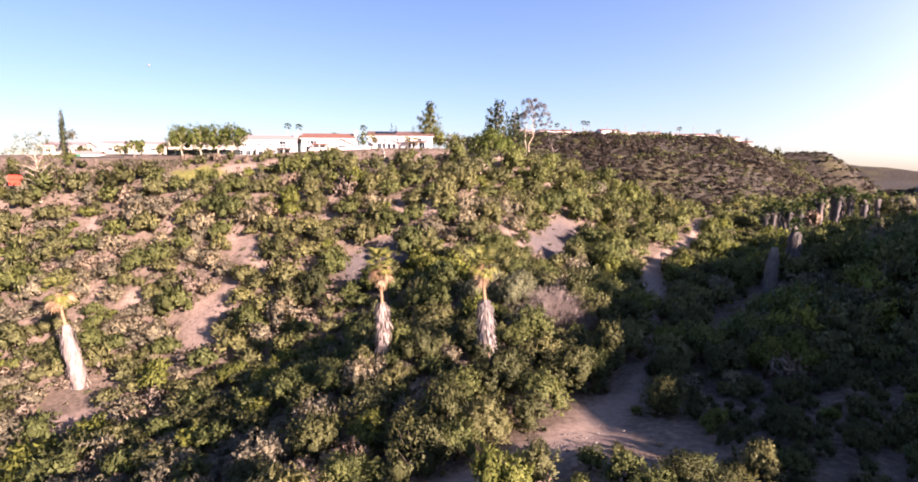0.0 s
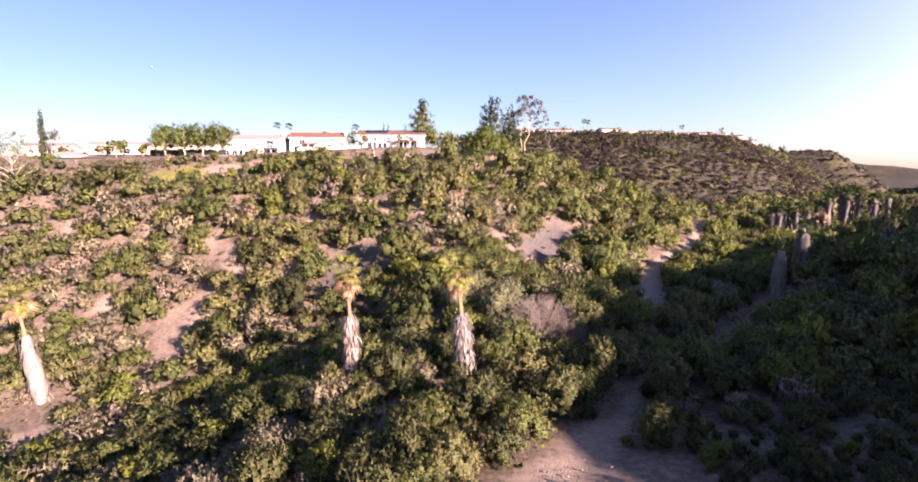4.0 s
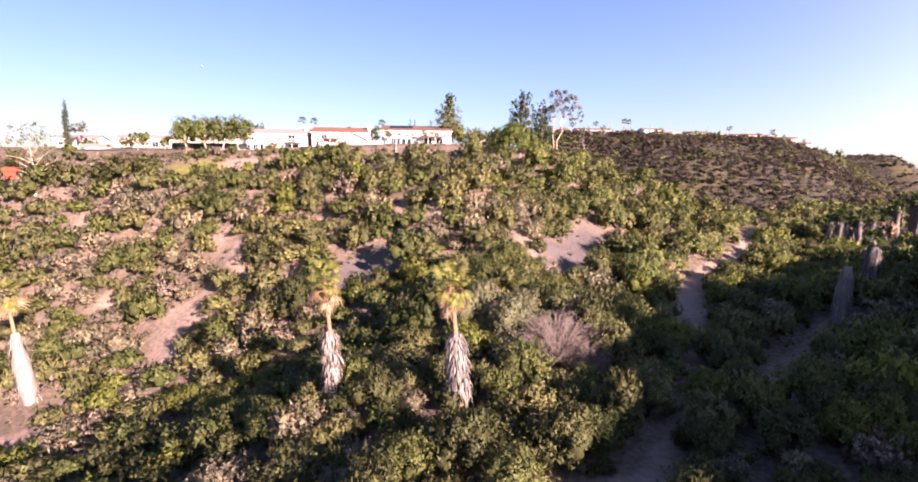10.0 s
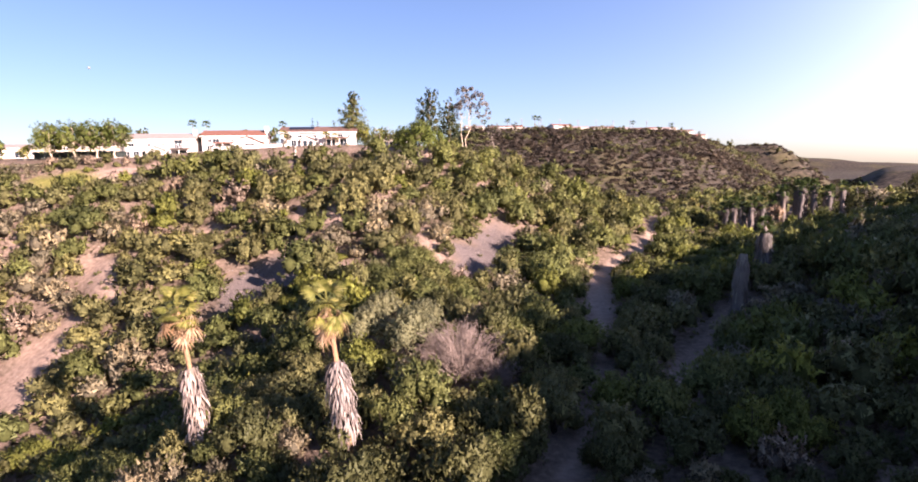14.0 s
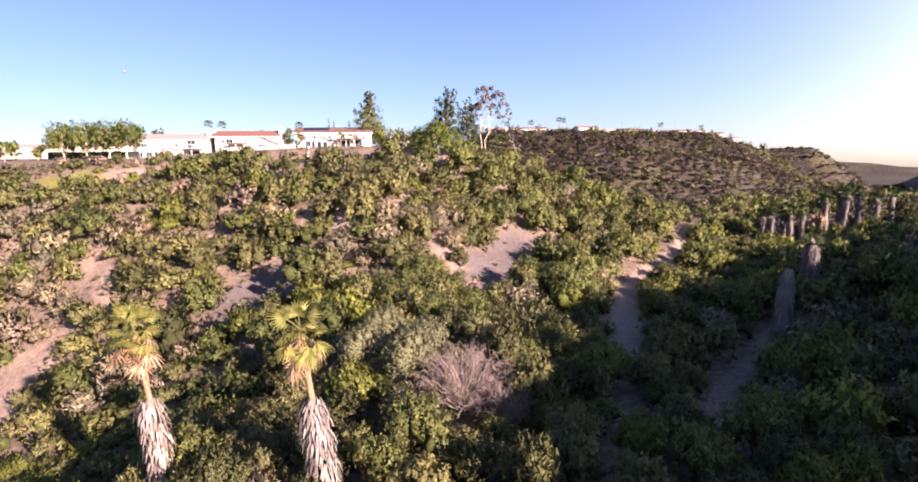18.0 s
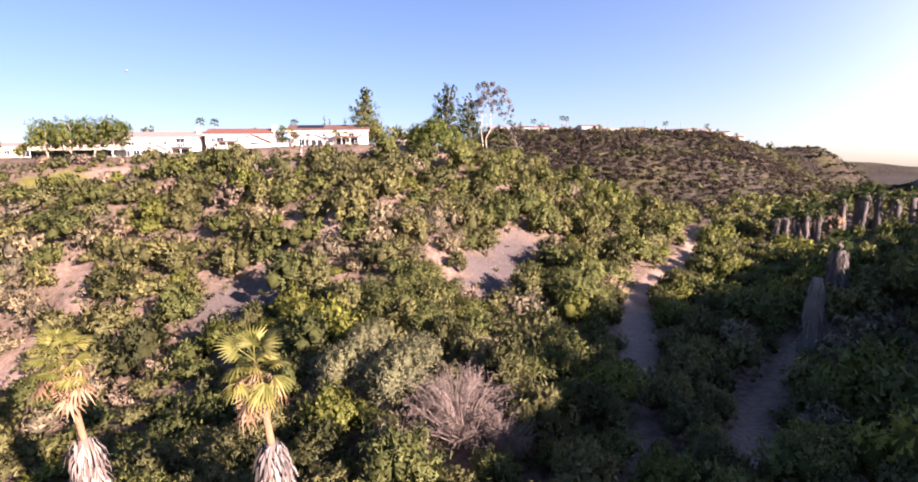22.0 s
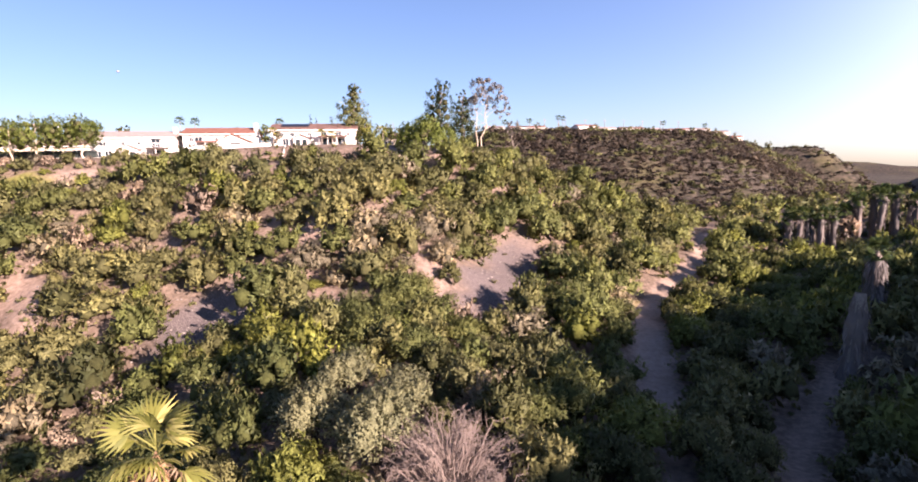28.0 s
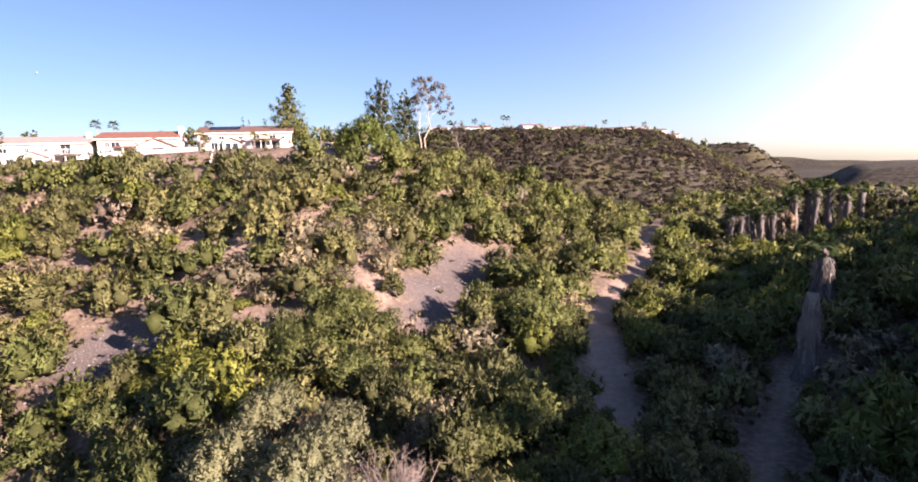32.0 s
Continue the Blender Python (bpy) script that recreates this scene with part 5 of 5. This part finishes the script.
def bay(top, x, w, d, h, roofmat, wins):
    """A one-storey wing in front of the wall, its gable to the front."""
    f = pierced_wall(w, h, wins)
    bmesh.ops.translate(f, vec=(x, -d, 0), verts=f.verts)
    part("wing_front", f, STUCCO, top)
    for s in (-1, 1):
        part("wing_side", box_bm((0.25, d - 0.26, h), (x + s * (w / 2 - 0.125), -d / 2 + 0.12, 0)), STUCCO, top)
    bm = bmesh.new()
    rise = w * 0.22
    a = [bm.verts.new((x + q, -d, h + zz)) for q, zz in ((-w / 2, 0), (w / 2, 0), (0, rise))]
    b = [bm.verts.new((x + q, -d + 0.25, h + zz)) for q, zz in ((-w / 2, 0), (w / 2, 0), (0, rise))]
    bm.faces.new(a)
    bm.faces.new(b[::-1])
    for i in range(3):
        j = (i + 1) % 3
        bm.faces.new((a[i], b[i], b[j], a[j]))
    part("wing_gable", bm, STUCCO, top)
    bm = bmesh.new()
    for s in (-1, 1):
        p = [(x, rise + 0.03), (x + s * (w / 2 + 0.4), -0.4 * rise / (w / 2) + 0.03)]
        q = [bm.verts.new((px, yy, h + pz + t)) for yy in (-d - 0.4, -0.05) for px, pz in p for t in (0, 0.18)]
        for f4 in ((0, 1, 3, 2), (4, 6, 7, 5), (0, 4, 5, 1), (2, 3, 7, 6), (1, 5, 7, 3), (0, 2, 6, 4)):
            bm.faces.new([q[i] for i in f4])
    part("wing_roof", bm, roofmat, top)
    for a4, b4, c4, e4 in wins:
        part("pane", box_bm((c4, 0.03, e4), (x + a4, -d + 0.14, b4)), PANE, top)


def houses():
    def one(top):
        bay(top, -0.4, 4.2, 1.6, 2.5, ROOF_PINK, [(-0.9, 0.5, 1.3, 1.4), (0.9, 0.5, 1.3, 1.4)])
        patio(top, 5.6, 4.4, 2.2, 2.6, DARKWOOD)
        for i in range(9):
            part("baluster", box_bm((0.06, 0.06, 0.9), (3.6 + 0.5 * i, -2.0, 2.95)), TRIM, top)
        part("balcony_rail", box_bm((4.3, 0.1, 0.08), (5.6, -2.0, 3.85)), TRIM, top)
        chimney(top, 8.6, 3.0, 5.0, 0.9, 2.6, STUCCO)
    house(-53.7, 157.5, 26.6, 17.8, 9, 5.2, 1.55, ROOF_PINK, 4, [(-7.6, 3.3, 0.9, 1.0), (-6.2, 3.3, 1.4, 1.0), (-2.0, 3.4, 0.9, 0.9), (1.4, 3.4, 0.9, 0.9), (5.0, 3.0, 2.0, 2.0), (-7.4, 0.25, 1.5, 2.0), (-5.2, 0.25, 1.5, 2.0), (-3.3, 0.25, 1.2, 2.0), (5.6, 0.25, 2.8, 2.1)],
          "white two-storey stucco house with a pale shingle roof and balcony", extras=one)

    def two(top):
        bay(top, 4.2, 7.0, 3.4, 2.5, ROOF_RED, [(0.6, 0.5, 2.4, 1.7)])
        patio(top, -2.2, 4.2, 2.6, 2.5, ROOF_RED)
        chimney(top, 8.45, 2.0, 0.0, 1.0, 6.9, STUCCO)
    house(-35.3, 159.5, 28.2, 15.8, 9, 4.4, 1.6, ROOF_RED, 2, [(-6.0, 2.6, 1.0, 1.1), (-4.4, 2.6, 1.8, 1.2), (-0.4, 2.9, 0.8, 0.8), (2.2, 2.9, 0.8, 0.8), (4.6, 2.9, 0.8, 0.8), (-2.2, 0.25, 2.6, 2.0), (-6.0, 0.4, 1.6, 1.6)],
          "white stucco house with red tile roof, tall chimney and gabled wing", extras=two)

    def three(top):
        patio(top, 4.6, 6.4, 2.4, 2.3, ROOF_BROWN, 4)
        bay(top, -2.8, 3.6, 1.2, 2.0, ROOF_BROWN, [(-0.7, 0.3, 1.1, 1.4), (0.8, 0.3, 1.1, 1.4)])
        for i in range(5):
            p = box_bm((1.25, 1.9, 0.06), (-7.2 + 1.32 * i, 0, 0))
            bmesh.ops.rotate(p, cent=(0, 0, 0), matrix=Matrix.Rotation(math.atan2(1.7, 4.5), 3, "X"), verts=p.verts)
            bmesh.ops.translate(p, vec=(0, 2.6, 4.0 + 1.7 * 2.6 / 4.5 + 0.34), verts=p.verts)
            part("solar_panel", p, SOLAR, top, "dark glass solar panel")
    house(-12.8, 158, 29.3, 19.8, 9, 4.0, 1.6, ROOF_BROWN, 0, [(-7.4, 2.5, 1.0, 0.9), (-5.0, 2.5, 1.2, 0.9), (-1.0, 2.5, 1.0, 0.9), (2.4, 2.4, 1.4, 1.1), (5.8, 2.4, 1.4, 1.1), (8.0, 2.4, 0.8, 0.9), (-6.6, 0.25, 1.4, 1.8), (3.2, 0.2, 2.4, 1.9), (6.6, 0.2, 2.0, 1.9)],
          "white house with brown shingle roof, dark solar panels and patio", extras=three)
    # low houses behind, on the left of the rim
    for i, (x, y, z, w, t, roof) in enumerate([(-113, 196, 28.6, 20, 8, ROOF_PINK), (-93, 204, 30.2, 19, 10, ROOF_BROWN), (-76, 172, 27.6, 13, 2, ROOF_BROWN), (-126, 178, 27.4, 12, 5, ROOF_PINK), (8.5, 176, 29.4, 12, 0, ROOF_BROWN)]):
        house(x, y, z, w, 9, 3.2, 1.3, roof, t, [(-w * 0.35, 1.0, 1.6, 1.2), (-w * 0.1, 1.0, 1.6, 1.2), (w * 0.15, 0.2, 2.2, 2.1), (w * 0.36, 1.0, 1.4, 1.2)], "low tan stucco house with a long roof beyond the rim", wall=STUCCO_TAN)


houses()


def garden_walls():
    def wall_run(name, pts, h, t, mat, label, cat):
        top = None
        for (x0, y0, z0), (x1, y1, z1) in zip(pts, pts[1:]):
            L = math.hypot(x1 - x0, y1 - y0)
            bm = box_bm((L, t, h), (0, 0, 0), 0.02)
            for v in bm.verts:
                v.co.z += z0 + (z1 - z0) * (v.co.x / L + 0.5)
            ob_m = pose((x0 + x1) / 2, (y0 + y1) / 2, 0, 0, 0, math.degrees(math.atan2(y1 - y0, x1 - x0)))
            me = bpy.data.meshes.new(name)
            bm.to_mesh(me)
            bm.free()
            me.materials.append(mat)
            ob = new(name, me)
            ob.matrix_basis = ob_m
            tagged(ob, label, cat)
            cap = part("coping", box_bm((L, t + 0.08, 0.07), (0, 0, max(z0, z1) + h + 0.002)), CONCRETE, ob)
    wall_run("garden_wall", [(-39.5, 152.5, 27.2), (-30, 150.8, 27.4), (-21.5, 152.6, 27.8)], 2.2, 0.25, STUCCO, "white stucco retaining wall below the houses", "wall")
    wall_run("low_wall", [(-66, 150.2, 25.9), (-47, 152.5, 26.6)], 0.5, 0.25, CONCRETE, "low pale wall along the yard", "wall")

    def fence(x0, y0, x1, y1, z, h, n, label):
        top = new("fence")
        L = math.hypot(x1 - x0, y1 - y0)
        top.matrix_basis = pose(x0, y0, z, 0, 0, math.degrees(math.atan2(y1 - y0, x1 - x0)))
        tagged(top, label, "fence")
        for i in range(n + 1):
            part("post", box_bm((0.1, 0.1, h + 0.1), (L * i / n, 0, 0)), FENCE_DARK, top)
        for i in range(n):
            part("board_panel", box_bm((L / n - 0.11, 0.05, h - 0.1), (L * (i + 0.5) / n, 0, 0.08)), FENCE_DARK, top)
    fence(-82, 155.5, -61, 156.5, 26.3, 2.6, 9, "dark screen fence behind the row of ficus trees")
    fence(-26.5, 155.2, -21.4, 155.4, 29.0, 1.3, 4, "dark metal fence between two yards")
    fence(-112, 150.5, -92, 150.5, 25.6, 0.9, 10, "low dark fence along the yard edge")
    # small things at the rim's left end
    shed = new("garden_shed", None)
    shed.matrix_basis = pose(-104.5, 154.5, 25.4, 0, 0, 5)
    tagged(shed, "small pale shed with a green door at the yard edge", "shed")
    part("shed_wall", box_bm((7.0, 4.0, 2.0), (0, 2, 0), 0.03), STUCCO, shed)
    rf = gable_roof(7.0, 4.0, 0.8, 0.3, 0.12)
    bmesh.ops.translate(rf, vec=(0, 0, 2.0), verts=rf.verts)
    part("shed_roof", rf, ROOF_PINK, shed)
    part("shed_door", box_bm((1.4, 0.08, 1.8), (-2.2, -0.05, 0.02)), GREEN_PAINT, shed, "green painted door")
    tent = new("red_play_tower")
    tent.matrix_basis = pose(-109.4, 132.6, float(height(-109.4, 132.6)), 0, 0, 20)
    tagged(tent, "bright red canvas shelter on posts on the slope", "shelter")
    for sx in (-1.1, 1.1):
        for sy in (-0.9, 0.9):
            part("post", box_bm((0.12, 0.12, 4.4), (sx, sy, 0)), DARKWOOD, tent)
    part("deck", box_bm((2.5, 2.1, 0.12), (0, 0, 2.6)), DARKWOOD, tent)
    cv = gable_roof(2.4, 2.0, 0.9, 0.2, 0.06)
    bmesh.ops.translate(cv, vec=(0, -1.0, 4.4), verts=cv.verts)
    part("canvas_roof", cv, RED_PAINT, tent)
    part("canvas_side", box_bm((2.3, 0.04, 1.6), (0, -0.98, 2.73)), RED_PAINT, tent)
    # drain pipe and planks on the cut slope
    pipe = mesh_of("drain_pipe", *tube([(8.2, 141.0, float(height(8.2, 141.0)) + 0.5), (10.5, 138.0, float(height(10.5, 138.0)) + 0.45), (12.0, 135.5, float(height(12.0, 135.5)) + 0.4)], [0.16, 0.16, 0.16], 8), [CONCRETE], smooth=True)
    tagged(new("drain_pipe", pipe), "pale drain pipe lying down the cut slope", "pipe")
    gut = [(-17.5 + 1.1 * s, 148 - 9 * s, 0) for s in np.linspace(0, 1.6, 7)]
    tagged(new("slope_drain", mesh_of("slope_drain", *tube([(x, y, float(height(x, y)) + 0.12) for x, y, _ in gut], [0.22] * 7, 6), [CONCRETE], smooth=True)), "grey concrete drain running down the slope", "drain")


garden_walls()


# ---- the far mesa's houses, poles and trees ----
def mesa_top():
    rng = np.random.default_rng(9)
    for i in range(15):
        x = 66 + 12.5 * i + rng.normal() * 2
        y = 353 + 0.215 * (x - 60) + rng.normal() * 4
        z = float(height(x, y)) - 0.3
        w = rng.uniform(8, 14)
        house(x, y, z, w, 8, 3.0 if i != 5 else 4.6, 1.3, (ROOF_PINK, ROOF_BROWN, ROOF_RED)[i % 3], rng.uniform(-12, 12), [(-w * 0.3, 0.9, 1.6, 1.3), (w * 0.05, 0.9, 1.6, 1.3), (w * 0.33, 0.9, 1.2, 1.3)], "small pale house on top of the distant mesa", wall=STUCCO if i % 2 else STUCCO_TAN)
    for i in range(26):
        x = 48 + 8.2 * i + rng.normal() * 3
        y = 349 + 0.215 * (x - 60) + rng.normal() * 7
        h, r = rng.uniform(3, 6.5), rng.uniform(1.5, 2.8)
        tree("mesa_tree", x, y, None, h, 0.15, round_blobs(rng, h, 0.8, r, 5), (LEAF_DARK, LEAF_OLIVE, LEAF_SAGE)[i % 3], 160, 0.8, BARK, "dark rounded tree among the houses on the mesa", group="trees on the mesa", seed=200 + i, count=4)
    for i, (x, y, h) in enumerate([(86, 356, 7), (104.5, 357, 9.0), (107.5, 357.5, 8.6), (182, 376, 7), (70, 353, 6), (216, 384, 6)]):
        feather_palm(x, y, float(height(x, y)) - 0.2, h, 130 + i, "tall slim palm on the skyline of the mesa", 1.1)
    for i in range(8):
        x = 96 + 14 * i
        y = 350 + 0.215 * (x - 60)
        pole = new("utility_pole", mesh_of("utility_pole", *tube([(0, 0, -0.3), (0, 0, 8.5)], [0.16, 0.12], 6), [BARK]))
        pole.matrix_basis = Matrix.Translation((x, y, float(height(x, y))))
        tagged(pole, "wooden utility pole on the mesa skyline", "pole", "utility poles on the mesa")
        part("crossarm", box_bm((1.8, 0.12, 0.14), (0, 0, 7.6)), BARK, pole)
    for i, (x, y, h, r) in enumerate([(311, 424, 9, 6), (262, 380, 7, 3.5), (288, 420, 5, 4), (330, 420, 4, 4)]):
        tree("ridge_tree", x, y, None, h, 0.3, round_blobs(rng, h, 1.0, r, 7), LEAF_DARK, 400, 1.0, BARK, "dark spreading tree on a far ridge", seed=240 + i)


mesa_top()

# ---- the pale daytime moon ----
bm = bmesh.new()
bmesh.ops.create_uvsphere(bm, u_segments=24, v_segments=12, radius=8.0)
moon_me = bpy.data.meshes.new("moon")
bm.to_mesh(moon_me)
bm.free()
moon_me.materials.append(plain("moon_rock", (0.16, 0.18, 0.21), (0.26, 0.27, 0.3), 0.05, 1.0, 0.0))
moon = new("moon", moon_me)
MOON = Vector((-0.424, 0.891, 0.159)).normalized() * 4300 + Vector((2, 5, 23))
moon.location = MOON
tagged(moon, "small pale daytime moon in the blue sky", "moon")


# ---- the dead bush in the canyon bottom ----
def twig_bush(x, y, r, tall, seed, count, label):
    """A leafless bush: forking grey branches down to fine twigs, as one mesh of limbs and one of twigs."""
    rng = np.random.default_rng(seed)
    top = new("dead_bush")
    top.matrix_basis = Matrix.Translation((x, y, float(height(x, y)) - 0.1))
    tagged(top, label, "bush")
    thick, thin = [[], [], 0], [[], [], 0]

    def add(store, points, radii, sides):
        v, f = tube(points, radii, sides)
        store[0].append(v)
        store[1].append(f + store[2])
        store[2] += len(v)
    for i in range(count):
        a, lean = rng.uniform(0, 6.28), rng.uniform(0.15, 1.0)
        tip = np.array((math.cos(a) * r * lean, math.sin(a) * r * lean, tall * math.sqrt(max(0.1, 1 - 0.75 * lean**2)) * rng.uniform(0.7, 1.0)))
        pts = [np.zeros(3), tip * 0.35 + rng.normal(size=3) * 0.15, tip * 0.7 + rng.normal(size=3) * 0.2 + (0, 0, 0.3), tip]
        add(thick, pts, [0.09, 0.06, 0.04, 0.015], 4)
        for j in range(9):
            s = rng.uniform(0.35, 1.0)
            p = tip * s + (0, 0, 0.25 * (1 - s))
            q = p + unit(rng.normal(size=3) + (math.cos(a), math.sin(a), 0.8)) * rng.uniform(0.5, 1.2)
            m = (p + q) / 2 + rng.normal(size=3) * 0.08
            add(thin, [p, m, q], [0.022, 0.016, 0.008], 3)
            for _ in range(3):
                e = m * 0.5 + q * 0.5
                add(thin, [e, e + unit(rng.normal(size=3) + (0, 0, 0.4)) * rng.uniform(0.25, 0.6)], [0.012, 0.006], 3)
    put("branch", mesh_of("branch", np.concatenate(thick[0]), np.concatenate(thick[1]), [TWIG_GREY]), top)
    put("twig", mesh_of("twig", np.concatenate(thin[0]), np.concatenate(thin[1]), [TWIG_GREY]), top)


twig_bush(10.6, 55.4, 5.2, 5.8, 31, 125, "large leafless grey bush of tangled bare branches")
twig_bush(13.8, 53.0, 2.6, 4.0, 32, 34, "leafless brownish bush beside a larger dead one")
twig_bush(-19.0, 33.0, 1.6, 2.4, 33, 22, "small leafless bush with pale bare twigs")


# ---- loose stones on the scree and along the trail ----
def stones():
    rng = np.random.default_rng(61)
    iv, jf = ico_ball()
    bm_v, bm_f, o = [], [], 0
    n = 0
    while n < 2600:
        cx, cy, rx, ry, turn, kind = BARE[int(rng.integers(len(BARE)))] if rng.random() < 0.55 else BARE[int(rng.integers(2))]
        x, y = cx + rng.normal() * rx * 0.6, cy + rng.normal() * ry * 0.6
        if kind == 3:
            continue
        r = 0.05 + 0.17 * rng.random() ** 4
        v = iv * rng.uniform(0.7, 1.2, (len(iv), 1)) * (r, r * rng.uniform(0.6, 1.0), r * 0.6)
        bm_v.append(v + (x, y, 0))
        bm_f.append(jf + o)
        o += len(iv)
        n += 1
    v = np.concatenate(bm_v)
    c = v.reshape(n, -1, 3).mean(1)
    v[:, 2] += np.repeat(height(c[:, 0], c[:, 1]) + 0.03, len(iv))
    ob = new("loose_stones", mesh_of("loose_stones", v, np.concatenate(bm_f), [STONE]))
    tagged(ob, "loose grey and tan stones lying on the bare scree", "stones", kind="stuff")


STONE = foliage("scree_stone", (0.1, 0.085, 0.078), (0.18, 0.152, 0.138), (0.3, 0.26, 0.23), glow=0.0)
stones()


# ---- trees round the grove ----
def grove_trees():
    r = np.random.default_rng(15)
    for i, (x, y, h, rr, lf) in enumerate([(123.5, 128, 10.8, 4.0, LEAF_DARK), (103.6, 131.5, 7.6, 2.4, LEAF_DRY), (127, 127, 10.0, 3.2, LEAF_SAGE), (133, 120, 11.0, 3.6, LEAF_DARK), (141, 122, 12.0, 3.8, LEAF_OLIVE), (86, 124, 4.2, 2.6, LEAF_GREEN), (95, 121, 4.0, 2.6, LEAF_OLIVE), (106, 117, 3.6, 2.4, LEAF_DARK), (150, 135, 10.0, 4.0, LEAF_DARK)]):
        tree("grove_tree", x, y, None, h, 0.25, round_blobs(r, h, 1.4, rr, 12), lf, 1500, 0.45, BARK, "dusky tree beside the old palm grove", group="trees round the palm grove", seed=300 + i)


grove_trees()
